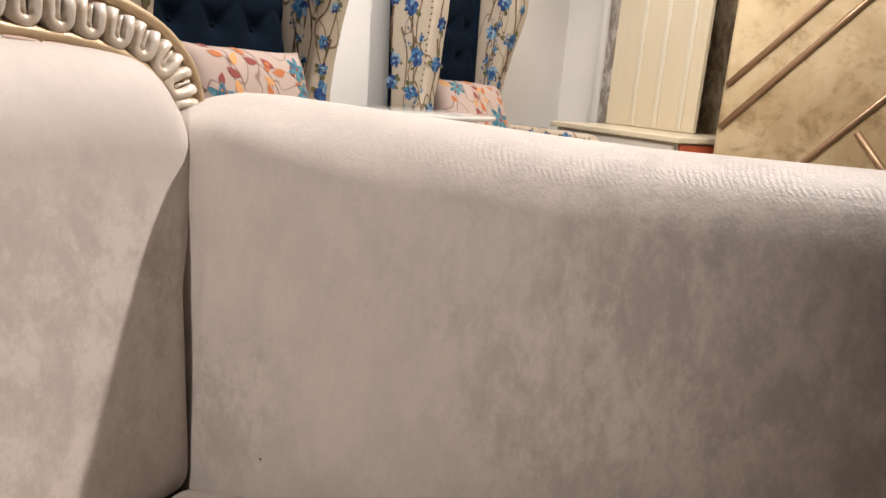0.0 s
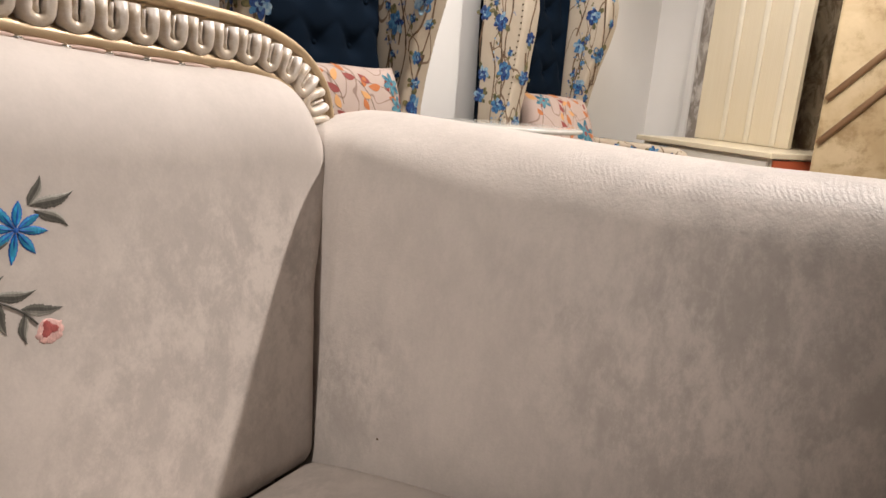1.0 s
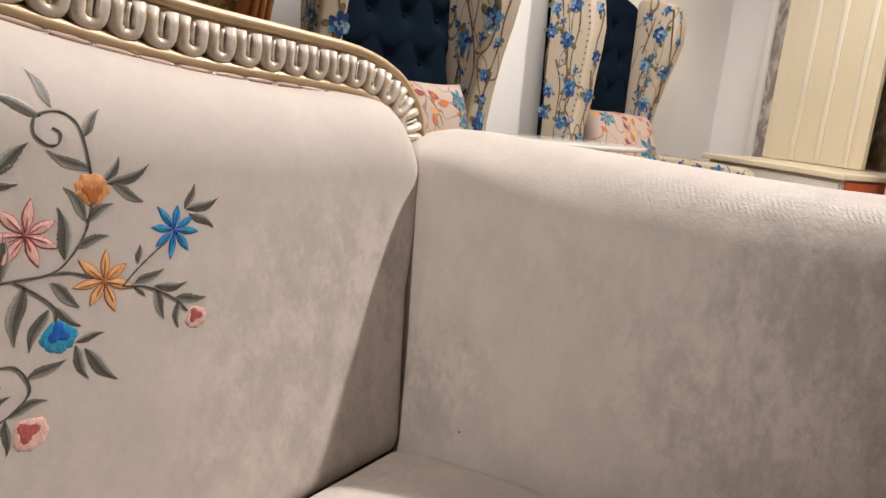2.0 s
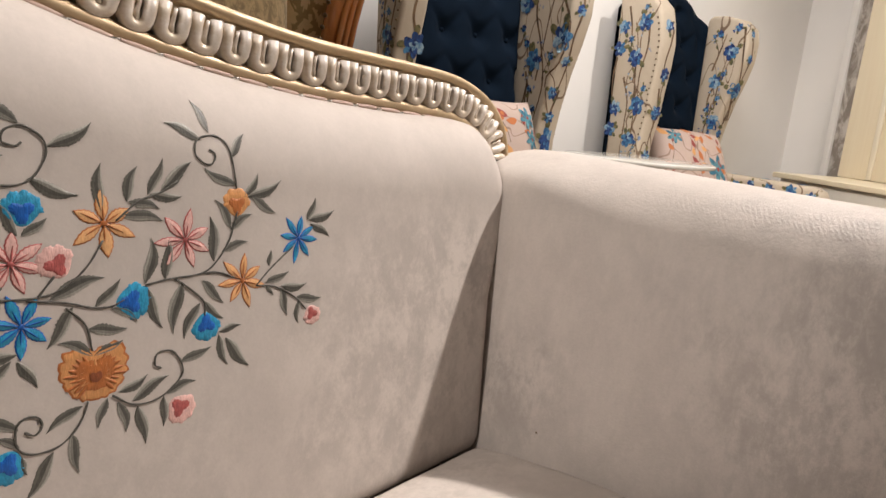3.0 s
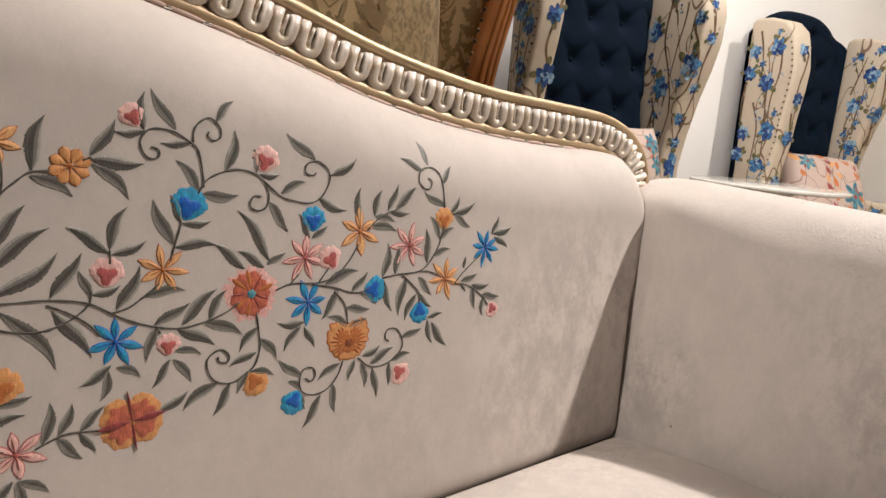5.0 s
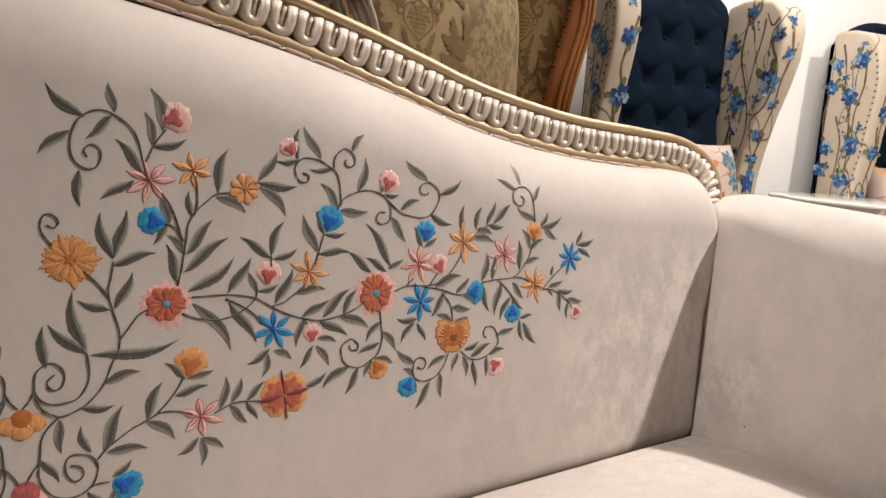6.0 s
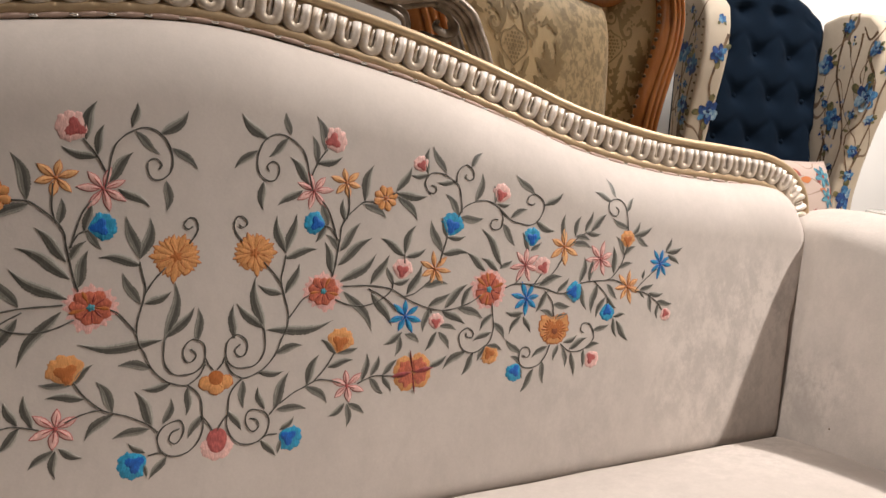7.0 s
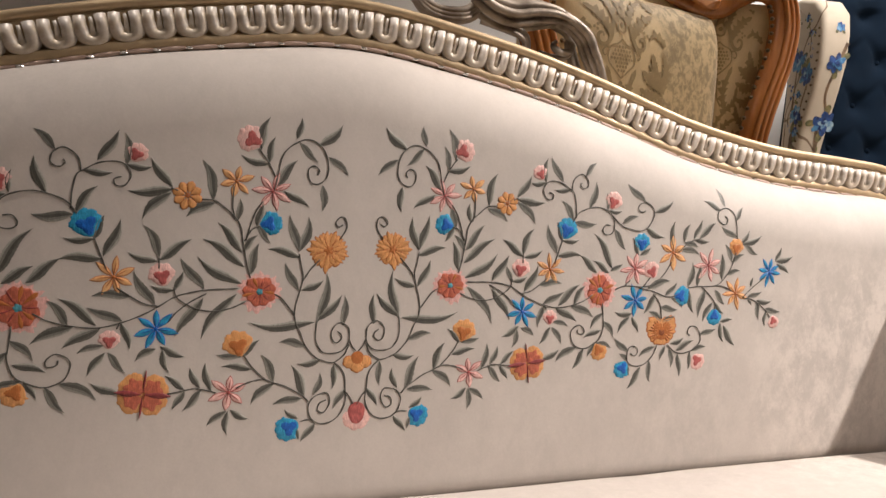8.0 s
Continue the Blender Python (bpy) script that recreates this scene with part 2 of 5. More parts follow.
n.colour(n.mix(n.span(n.noise(n.at(), 5, 6, 0.65, 1.2), 0.35, 0.65), (0.66, 0.63, 0.56), (0.78, 0.75, 0.69)))
BOX_RED = mat("orange_red_board", (0.55, 0.12, 0.05), 0.5)
# mirror glass; grey-brown blotches in its colour stand in for room reflections
MIRROR = mat("mirror_painted_reflection", (0.34, 0.33, 0.33), 0.08, 1.0)
n = Nodes(MIRROR)
n.colour(n.mix(n.span(n.noise(n.at(scale=(1, 1, 0.6)), 13, 5, 0.7, 0.8), 0.40, 0.62), (0.38, 0.34, 0.31), (0.80, 0.77, 0.74)))
OCHRE = mat("ochre_velvet", (0.44, 0.29, 0.115), 0.6, 0.0, 0.2)
n = Nodes(OCHRE)
v = n.at()
c = n.mix(n.span(n.noise(v, 3.5, 5, 0.6, 0.4), 0.35, 0.65), (0.46, 0.33, 0.175), (0.62, 0.48, 0.29))
c = n.mix(n.math("MULTIPLY", n.span(n.noise(n.at(turn=(0.4, 0, 0)), 6.5, 8, 0.72, 0.2), 0.48, 0.66), 0.65), c, (0.24, 0.14, 0.05))
n.colour(c)
n.bump(n.noise(v, 40, 5), 0.25, 0.004)
GROOVE = mat("bronze_strip", (0.42, 0.27, 0.16), 0.32, 0.55)
BRASS = mat("antique_nail", (0.12, 0.08, 0.045), 0.35, 0.9)


def floral_cloth(name):
    """Ivory cotton printed with brown twigs, blue blooms and olive leaves."""
    m = mat(name, (0.7, 0.62, 0.52), 0.75)
    n = Nodes(m)
    v = n.at()
    base = n.mix(n.noise(v, 30, 4), (0.43, 0.355, 0.265), (0.51, 0.43, 0.33))
    twigs = n.math("ABSOLUTE", n.math("SUBTRACT", n.noise(n.at(scale=(1.9, 1.9, 0.75)), 3.1, 1.5, 0.5, 0.9), 0.5))
    c = n.mix(n.span(twigs, 0.007, 0.011, 0.9, 0.0), base, (0.13, 0.075, 0.04))
    wob = n.noise(v, 60, 3)
    n.colour(c)
    sprig = n.math("ADD", n.voronoi(n.at(scale=(1, 1, 0.6)), 22), n.math("MULTIPLY", wob, 0.12))
    pick = n.voronoi(n.at(scale=(1, 1, 0.6)), 22, out="Color")
    few = n.span(n.axis(pick)[0], 0.74, 0.76)
    c = n.mix(n.math("MULTIPLY", n.span(sprig, 0.22, 0.26, 1.0, 0.0), few), c, (0.13, 0.13, 0.05))
    few = n.span(n.axis(pick)[1], 0.82, 0.84)
    c = n.mix(n.math("MULTIPLY", n.span(sprig, 0.19, 0.24, 1.0, 0.0), few), c, (0.16, 0.22, 0.34))
    n.colour(c)
    n.bump(n.noise(v, 500, 2), 0.15, 0.0005)
    return m


FLORAL = floral_cloth("floral_cotton")
PRINT_BLUE = mat("print_blue", (0.03, 0.13, 0.36), 0.75)
n = Nodes(PRINT_BLUE)
n.colour(n.mix(n.span(n.noise(n.at(), 70, 4, 0.6), 0.35, 0.65), (0.004, 0.014, 0.07), (0.02, 0.07, 0.24)))
PRINT_MID = mat("print_mid_blue", (0.03, 0.17, 0.42), 0.75)
n = Nodes(PRINT_MID)
n.colour(n.mix(n.span(n.noise(n.at(), 70, 4, 0.6), 0.35, 0.65), (0.015, 0.065, 0.19), (0.075, 0.23, 0.40)))
PRINT_SKY = mat("print_sky_blue", (0.16, 0.36, 0.58), 0.75)
n = Nodes(PRINT_SKY)
n.colour(n.mix(n.span(n.noise(n.at(), 80, 4, 0.6), 0.35, 0.65), (0.08, 0.19, 0.34), (0.32, 0.44, 0.51)))
PRINT_OLIVE = mat("print_olive", (0.13, 0.115, 0.045), 0.75)
n = Nodes(PRINT_OLIVE)
n.colour(n.mix(n.span(n.noise(n.at(), 60, 4, 0.6), 0.35, 0.65), (0.055, 0.060, 0.028), (0.20, 0.165, 0.065)))
PRINT_GREY = mat("print_grey_blue", (0.27, 0.28, 0.32), 0.75)
PRINT_TWIG = mat("print_twig", (0.115, 0.068, 0.038), 0.75)
n = Nodes(PRINT_TWIG)
n.colour(n.mix(n.span(n.noise(n.at(), 40, 4, 0.6), 0.35, 0.65), (0.070, 0.040, 0.022), (0.19, 0.115, 0.060)))

PILLOW = mat("leaf_print_pillow", (0.72, 0.58, 0.52), 0.75)
n = Nodes(PILLOW)
v = n.at(turn=(0.3, 0.2, 0.6))
c = n.mix(n.noise(v, 20, 4), (0.46, 0.34, 0.28), (0.55, 0.43, 0.37))
twig = n.math("ABSOLUTE", n.math("SUBTRACT", n.noise(v, 7.0, 1, 0.5, 0.8), 0.5))
c = n.mix(n.span(twig, 0.006, 0.011, 0.8, 0.0), c, (0.25, 0.16, 0.12))
n.colour(c)
PRINT_RUST = mat("print_rust", (0.50, 0.16, 0.05), 0.75)
PRINT_PEACH = mat("print_peach", (0.66, 0.34, 0.13), 0.75)
PRINT_WINE = mat("print_wine", (0.28, 0.06, 0.05), 0.75)
PRINT_TEAL = mat("print_teal", (0.03, 0.20, 0.27), 0.75)
n = Nodes(PRINT_TEAL)
n.colour(n.mix(n.span(n.noise(n.at(), 60, 4, 0.6), 0.35, 0.65), (0.015, 0.10, 0.17), (0.12, 0.29, 0.33)))

# ---- shaping helpers ----
def part(name, bm, material, parent=None, label="", smooth=True):
    """Links a bmesh as one mesh object, under a thing or a part."""
    me = bpy.data.meshes.new(name)
    bm.normal_update()
    bm.to_mesh(me)
    bm.free()
    for m in material if isinstance(material, (list, tuple)) else (material,):
        me.materials.append(m)
    for p in me.polygons:
        p.use_smooth = smooth
    ob = new(name, me)
    ob.parent = parent
    return tagged(ob, label)


def thing(name, m, label, category, group=""):
    ob = new(name)
    ob.empty_display_size = 0.1
    ob.matrix_world = m
    return tagged(ob, label, category, group)


def block(x0, x1, y0, y1, z0, z1, bevel=0.0, segs=2, bm=None):
    b = bmesh.new()
    bmesh.ops.create_cube(b, size=1.0)
    for v in b.verts:
        v.co = Vector(((x0 + x1) / 2 + v.co.x * (x1 - x0), (y0 + y1) / 2 + v.co.y * (y1 - y0), (z0 + z1) / 2 + v.co.z * (z1 - z0)))
    if bevel:
        bmesh.ops.bevel(b, geom=b.edges[:], offset=bevel, segments=segs, profile=0.5, affect="EDGES")
    if bm is None:
        return b
    me = bpy.data.meshes.new("tmp")
    b.to_mesh(me)
    b.free()
    bm.from_mesh(me)
    bpy.data.meshes.remove(me)
    return bm


def grid(fn, nu, nv, bm=None, index=0, closed=False):
    """A sheet of nu x nv cells through fn(a, b), a and b from 0 to 1."""
    bm = bm or bmesh.new()
    rows = [[bm.verts.new(fn(i / nu, j / nv)) for j in range(nv + 1)] for i in range(nu if closed else nu + 1)]
    for i in range(nu):
        for j in range(nv):
            k = (i + 1) % len(rows)
            f = bm.faces.new((rows[i][j], rows[k][j], rows[k][j + 1], rows[i][j + 1]))
            f.material_index = index
    return bm


def spline(points, n):
    """n + 1 points along a smooth curve through the given ones."""
    p = [Vector(q) for q in points]
    p = [p[0] * 2 - p[1], *p, p[-1] * 2 - p[-2]]
    m, out = len(points) - 1, []
    for k in range(n + 1):
        s = min(k / n * m, m - 1e-6)
        i, t = int(s), s - int(s)
        a, b, c, d = p[i : i + 4]
        out.append(0.5 * ((2 * b) + (c - a) * t + (2 * a - 5 * b + 4 * c - d) * t * t + (3 * b - a - 3 * c + d) * t**3))
    return out


def lerp_table(x, table):
    if x <= table[0][0]:
        return table[0][1]
    for (a, u), (b, v) in zip(table, table[1:]):
        if x <= b:
            t = (x - a) / (b - a)
            return u + (v - u) * t
    return table[-1][1]


def sweep(path, radius, sides=8, flat=1.0, up=Vector((0, 0, 1)), bm=None, index=0, caps=True):
    """A round bar along the points; radius: a number or a function of 0..1; flat squeezes it along up."""
    bm = bm or bmesh.new()
    rings = []
    for k, p in enumerate(path):
        a, b = path[max(k - 1, 0)], path[min(k + 1, len(path) - 1)]
        t = (b - a).normalized()
        side = t.cross(up)
        side = side.normalized() if side.length > 1e-6 else Vector((1, 0, 0))
        top = side.cross(t)
        r = radius(k / (len(path) - 1)) if callable(radius) else radius
        rings.append([bm.verts.new(p + side * (r * math.cos(2 * math.pi * j / sides)) + top * (r * flat * math.sin(2 * math.pi * j / sides))) for j in range(sides)])
    for r, s in zip(rings, rings[1:]):
        for j in range(sides):
            bm.faces.new((r[j], r[(j + 1) % sides], s[(j + 1) % sides], s[j])).material_index = index
    if caps:
        bm.faces.new(rings[0][::-1]).material_index = index
        bm.faces.new(rings[-1]).material_index = index
    return bm


def extrude(outline, fn0, fn1, bevel=0.0, segs=3):
    """A slab with the outline's 2D points, from fn0(a, b) to fn1(a, b)."""
    bm = bmesh.new()
    v0, v1 = [bm.verts.new(fn0(*p)) for p in outline], [bm.verts.new(fn1(*p)) for p in outline]
    bm.faces.new(v0[::-1])
    bm.faces.new(v1)
    rim = []
    for i in range(len(outline)):
        j = (i + 1) % len(outline)
        bm.faces.new((v0[i], v0[j], v1[j], v1[i]))
    bmesh.ops.recalc_face_normals(bm, faces=bm.faces[:])
    if bevel:
        for e in bm.edges:
            if e.calc_face_angle(0) > 1.0:
                rim.append(e)
        bmesh.ops.bevel(bm, geom=rim, offset=bevel, segments=segs, profile=0.5, affect="EDGES")
    return bm

# ---- the room ----
TURN = pose(0, 0, 0, 0, 0, -16)


def turned(x, y, z=0.0):
    return TURN @ Vector((x, y, z))


# walls stand square to one another, turned 16 degrees from the sofa
NORTH, EAST, WEST, SOUTH, HIGH = 2.12, 4.42, -3.2, -4.2, 3.0


def wall(name, x0, x1, y0, y1, paint=WALL):
    ob = part(name, block(x0, x1, y0, y1, 0.0, HIGH), paint, None, "plain painted showroom wall", False)
    ob.matrix_world = TURN
    return tagged(ob, category="wall", kind="structure")


wall("wall_north", WEST - 0.15, EAST + 0.15, NORTH, NORTH + 0.15)
wall("wall_east", EAST, EAST + 0.15, SOUTH, NORTH)
# these two are never in view; dark to hold back bounced light
wall("unseen_wall_south", WEST - 0.15, EAST + 0.15, SOUTH - 0.15, SOUTH, TAUPE)
wall("unseen_wall_west", WEST - 0.15, WEST, SOUTH, NORTH, TAUPE)
floor = part("floor", block(WEST - 0.15, EAST + 0.15, SOUTH - 0.15, NORTH + 0.15, -0.14, -0.004), GROUT, None, "polished beige tiled showroom floor", False)
floor.matrix_world = TURN
tagged(floor, category="floor", kind="structure")
ceiling = part("ceiling", block(WEST - 0.15, EAST + 0.15, SOUTH - 0.15, NORTH + 0.15, HIGH, HIGH + 0.12), CEIL, None, "plain white painted ceiling", False)
ceiling.matrix_world = TURN
tagged(ceiling, category="ceiling", kind="structure")

# ---- the sofa ----
LEAN, SEAT = radians(5.2), 0.45
BACK_U = Vector((1, 0, 0))
BACK_V = Vector((0, math.sin(LEAN), math.cos(LEAN)))
BACK_N = Vector((0, -math.cos(LEAN), math.sin(LEAN)))
MID = -0.01  # middle of the wooden frame; the stitched pattern's middle is at 0
SET_BACK = -0.058  # the trim stands this far behind the padding's face
TOP = ((0.0, 0.456), (0.04, 0.454), (0.08, 0.448), (0.14, 0.439), (0.20, 0.428), (0.27, 0.412), (0.33, 0.396), (0.40, 0.375), (0.47, 0.361), (0.55, 0.351), (0.64, 0.345), (0.70, 0.345), (0.735, 0.343), (0.765, 0.338), (0.790, 0.328), (0.808, 0.314), (0.822, 0.290))


def cloth_top(u):
    a = abs(u - MID)
    vals = [lerp_table(min(max(a + o, 0.0), 0.822), TOP) for o in (-0.02, -0.01, 0.0, 0.01, 0.02)] if a < 0.80 else [lerp_table(a, TOP)]
    return sum(vals) / len(vals) - 0.003


def end_of_back(v):
    """Half width of the padding: it meets the arm low down and widens to the trim above the arm."""
    g = min(max((v - 0.15) / 0.12, 0.0), 1.0)
    return 0.7465 + 0.075 * min(v, 0.25) + 0.026 * g * g * (3 - 2 * g)


def puff(u, v):
    """How far the padding stands out from the back's plane; it rolls back towards the trim, the seat and the arms."""
    a = abs(u - MID)
    flare = min(max((v - 0.18) / 0.12, 0.0), 1.0)
    out = 0.002
    for gap, r, drop in ((end_of_back(v) - a, 0.020 + 0.024 * flare, 0.036 + 0.022 * flare), (cloth_top(u) - v, 0.075, 0.056), (v + 0.006, 0.022, 0.016)):
        g = min(max(gap, 0.0) / r, 1.0)
        out -= drop * (1 - math.sqrt(max(1 - (1 - g) ** 2, 0.0)))
        if gap < 0:
            out -= min(-gap * 4, 0.03)
    return max(out, -0.068)


def on_back(u, v, h=0.0):
    return Vector((0, 0, SEAT)) + BACK_U * u + BACK_V * v + BACK_N * (puff(u, v) + h)


def in_plane(u, v, h=0.0):
    return Vector((0, 0, SEAT)) + BACK_U * u + BACK_V * v + BACK_N * h


sofa = thing("sofa", pose(0, 0, 0), "beige velvet sofa with embroidered back and carved gold trim", "sofa")


def back_sheet(a, b):
    t = 2 * a - 1
    u = MID + 0.826 * math.sin(t * math.pi / 2 * 0.93) / math.sin(math.pi / 2 * 0.93)
    v = -0.05 + (1 - (1 - b) ** 1.25) * (cloth_top(u) + 0.05)
    return on_back(u, v)


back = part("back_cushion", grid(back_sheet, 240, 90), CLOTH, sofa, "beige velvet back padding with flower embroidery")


outline = [(MID - 0.80 + 1.6 * k / 60, cloth_top(MID - 0.80 + 1.6 * k / 60) + 0.02) for k in range(61)]
outline += [(MID + 0.80, -0.42), (MID - 0.80, -0.42)]
part("back_shell", extrude(outline, lambda u, v: in_plane(u, v, SET_BACK - 0.012), lambda u, v: in_plane(u, v, SET_BACK - 0.05)), CLOTH, sofa, "", False)

# arms: a padded roll along each end of the seat
def arm_section(y, side):
    """Points (x, z) of the arm's section, from the seat up over the top and down outside."""
    inn = 0.723 + 0.13 * max(0.0, -y) - 0.02 * max(0.0, -y - 0.3) + 0.010 * (1 - math.sqrt(1 - min(max((y + 0.030) / 0.040, 0.0), 0.98) ** 2))
    high = 0.757 - 0.016 * min(1.0, max(0.0, -y) / 0.28) - 0.022 * max(0.0, (y - 0.04) / 0.07) ** 2
    k = min(max((y + 0.14) / 0.13, 0.0), 1.0)  # the shoulder is squarer where the arm meets the back
    k = 1 - 0.38 * k * k * (3 - 2 * k)
    pts = [(inn - 0.008, 0.36), (inn, 0.45), (inn + 0.009, 0.55), (inn + 0.016, 0.62), (inn + 0.010 + 0.017 * k, high - 0.03 - 0.055 * k), (inn + 0.015 + 0.030 * k, high - 0.042 * k), (inn + 0.075, high - 0.012 * k), (inn + 0.115, high), (inn + 0.155, high - 0.006)]
    pts += [(inn + 0.195, high - 0.035), (inn + 0.215, 0.66), (inn + 0.218, 0.50), (inn + 0.218, 0.30), (inn + 0.218, 0.14)]
    return pts


def arm_mesh(side):
    ys = [0.14, 0.13, 0.115, 0.10, 0.085, 0.07, 0.05, 0.03, 0.01, 0.0, -0.006, -0.012, -0.02, -0.03, -0.05, -0.08, -0.12, -0.17, -0.23, -0.30, -0.38, -0.46, -0.54, -0.60, -0.64, -0.66]
    bm, rows = bmesh.new(), []
    for k, y in enumerate(ys):
        sec = spline([(x, 0, z) for x, z in arm_section(y, side)], 64)
        row = []
        shrink = 0.02 * max(0, 1 - (y + 0.66) / 0.05) ** 2 + 0.012 * max(0, (y - 0.10) / 0.04) ** 2
        for p in sec:
            x, z = p.x, p.z
            cx, cz = 0.84, 0.5
            x, z = x + (cx - x) * shrink * 4, z - shrink * (1 if z > 0.6 else 0)
            lump = 0.0022 * noise.noise(Vector((x * 9, y * 9, z * 9))) + 0.001 * noise.noise(Vector((x * 30, y * 14, z * 30)))
            x -= lump
            if side < 0:
                x = 2 * MID - x
            row.append(bm.verts.new((x, y, z)))
        rows.append(row)
    for r, s in zip(rows, rows[1:]):
        for j in range(len(r) - 1):
            bm.faces.new((r[j], r[j + 1], s[j + 1], s[j]))
    for r in (rows[0], rows[-1]):
        bm.faces.new(r)
    bmesh.ops.recalc_face_normals(bm, faces=bm.faces[:])
    return bm


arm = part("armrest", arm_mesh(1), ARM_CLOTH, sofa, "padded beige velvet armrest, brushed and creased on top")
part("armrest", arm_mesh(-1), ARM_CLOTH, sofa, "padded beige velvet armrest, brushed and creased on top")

for x, y, z in ((0.7335, -0.063, 0.487), (0.7345, -0.047, 0.51)):
    bm = bmesh.new()
    bmesh.ops.create_icosphere(bm, subdivisions=2, radius=0.0016)
    bmesh.ops.translate(bm, verts=bm.verts[:], vec=(x + 0.0012, y, z))
    part("burn_speck", bm, BRASS, arm, "tiny dark speck")


def seat_top(x, y):
    edge = 0.736 + 0.13 * max(0.0, -y) - abs(x - MID)
    rear = 0.006 - y
    z = SEAT + 0.005
    z += 0.012 * (1 - math.exp(-max(rear, 0) / 0.05)) + 0.018 * (1 - math.exp(-max(rear, 0) / 0.10)) * (1 - math.exp(-max(edge, 0) / 0.09))
    for gap, r, drop in ((edge, 0.024, 0.046), (rear, 0.024, 0.036)):
        g = min(max(gap, 0.0) / r, 1.0)
        z -= drop * (1 - math.sqrt(max(1 - (1 - g) ** 2, 0.0)))
    z += 0.0012 * noise.noise(Vector((x * 14, y * 14, 3.0)))
    front = y + 0.68
    r = 0.05
    if front < r:
        z -= r - math.sqrt(max(r * r - (r - max(front, 0)) ** 2, 0))
    return z


bm = grid(lambda a, b: (lambda x, y: Vector((x, y, seat_top(x, y))))(MID + (2 * a - 1) * 0.83, 0.03 - 0.71 * b ** 1.5), 300, 120)
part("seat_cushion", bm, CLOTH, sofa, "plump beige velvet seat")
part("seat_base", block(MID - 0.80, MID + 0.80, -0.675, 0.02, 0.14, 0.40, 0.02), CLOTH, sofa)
for x in (-0.84, 0.82):
    for y in (-0.60, 0.02):
        bm = bmesh.new()
        bmesh.ops.create_cone(bm, cap_ends=True, segments=14, radius1=0.022, radius2=0.034, depth=0.16)
        bmesh.ops.translate(bm, verts=bm.verts[:], vec=(x, y, 0.08))
        part("leg", bm, GOLD, sofa)

# carved trim along the top of the back
HALF = ((0.0, 0.479), (0.06, 0.475), (0.13, 0.464), (0.20, 0.451), (0.27, 0.434), (0.33, 0.417), (0.40, 0.397), (0.47, 0.383), (0.55, 0.372), (0.65, 0.366), (0.72, 0.361), (0.76, 0.351), (0.785, 0.337), (0.800, 0.317), (0.804, 0.285), (0.804, 0.25))
trim_line = [(MID - u, v) for u, v in HALF[:0:-1]] + [(MID + u, v) for u, v in HALF]
fine = spline([(u, v, 0) for u, v in trim_line], 900)
steps = [0.0]
for a, b in zip(fine, fine[1:]):
    steps.append(steps[-1] + (b - a).length)
LONG = steps[-1]


def on_trim(s):
    """Place and direction (u, v) at s metres along the trim."""
    k = min(max(int(np.searchsorted(steps, s)), 1), len(fine) - 1)
    t = (s - steps[k - 1]) / (steps[k] - steps[k - 1])
    p = fine[k - 1].lerp(fine[k], t)
    lo, hi = fine[max(k - 6, 0)], fine[min(k + 5, len(fine) - 1)]
    return p, (hi - lo).normalized()


def trim_point(s, across, h):
    """across: metres towards the outside of the curve; h: metres in front of the back's plane."""
    p, d = on_trim(s)
    return in_plane(p.x - d.y * across, p.y + d.x * across, SET_BACK + h)


def rail(across, h, r, flat=1.0):
    path = [trim_point(LONG * k / 360, across, h) for k in range(361)]
    return sweep(path, r, 10, flat, BACK_N)


trim = part("carved_trim", grid(lambda a, b: trim_point(LONG * a, -0.027 + 0.046 * b, 0.0085 + 0.008 * b + 0.004 * math.sin(math.pi * b)), 300, 6), GOLD, sofa, "carved gold and silver loop trim")
part("upper_rail", rail(0.0172, 0.0175, 0.0048), GOLD, trim, "smooth gold bead")
part("inner_rail", rail(0.0112, 0.0150, 0.0026), GOLD, trim)
part("cap_rail", rail(0.0192, 0.005, 0.0048, 2.4), GOLD, trim)
part("lower_rail", rail(-0.0195, 0.0145, 0.0058), GOLD, trim, "smooth gold bead")
NAILS = round(LONG / 0.0285)
path = [trim_point(LONG * k / (NAILS * 8), -0.0256, 0.0180) for k in range(NAILS * 8 + 1)]
part("gimp_cord", sweep(path, lambda t: 0.0011 + 0.0013 * abs(math.sin(math.pi * t * NAILS)) ** 0.6, 8, 1.0, BACK_N), PIPE, trim, "pinkish braided cord, puckered between the nails")


def loop_mesh():
    """One carved loop: a U of rounded moulding round a groove with a drop in it; x along the trim, y across, z out."""
    bm = bmesh.new()
    w, top, low = 0.0064, 0.0088, -0.0040
    path = [Vector((-w * 0.94, top + 0.0012, 0.0026)), Vector((-w * 1.03, 0.003, 0.0050)), Vector((-w, low + 0.004, 0.0056))]
    path += [Vector((w * math.cos(a), low + w * 0.95 * math.sin(a) + 0.001, 0.0058)) for a in np.linspace(math.pi * 1.06, math.pi * 1.94, 9)]
    path += [Vector((w, low + 0.004, 0.0056)), Vector((w * 1.03, 0.003, 0.0050)), Vector((w * 0.94, top + 0.0012, 0.0026))]
    sweep(path, lambda t: 0.0037 + 0.0012 * math.sin(math.pi * t), 12, 1.35, Vector((0, 0, 1)), bm, 0)
    sweep([Vector((0.0004, top, 0.0040)), Vector((0.0004, 0.004, 0.0050)), Vector((0, -0.001, 0.0060)), Vector((0, -0.0036, 0.0068)), Vector((0, -0.0056, 0.0052))], lambda t: 0.0011 + 0.0025 * t * t, 8, 1.2, Vector((0, 0, 1)), bm, 0)
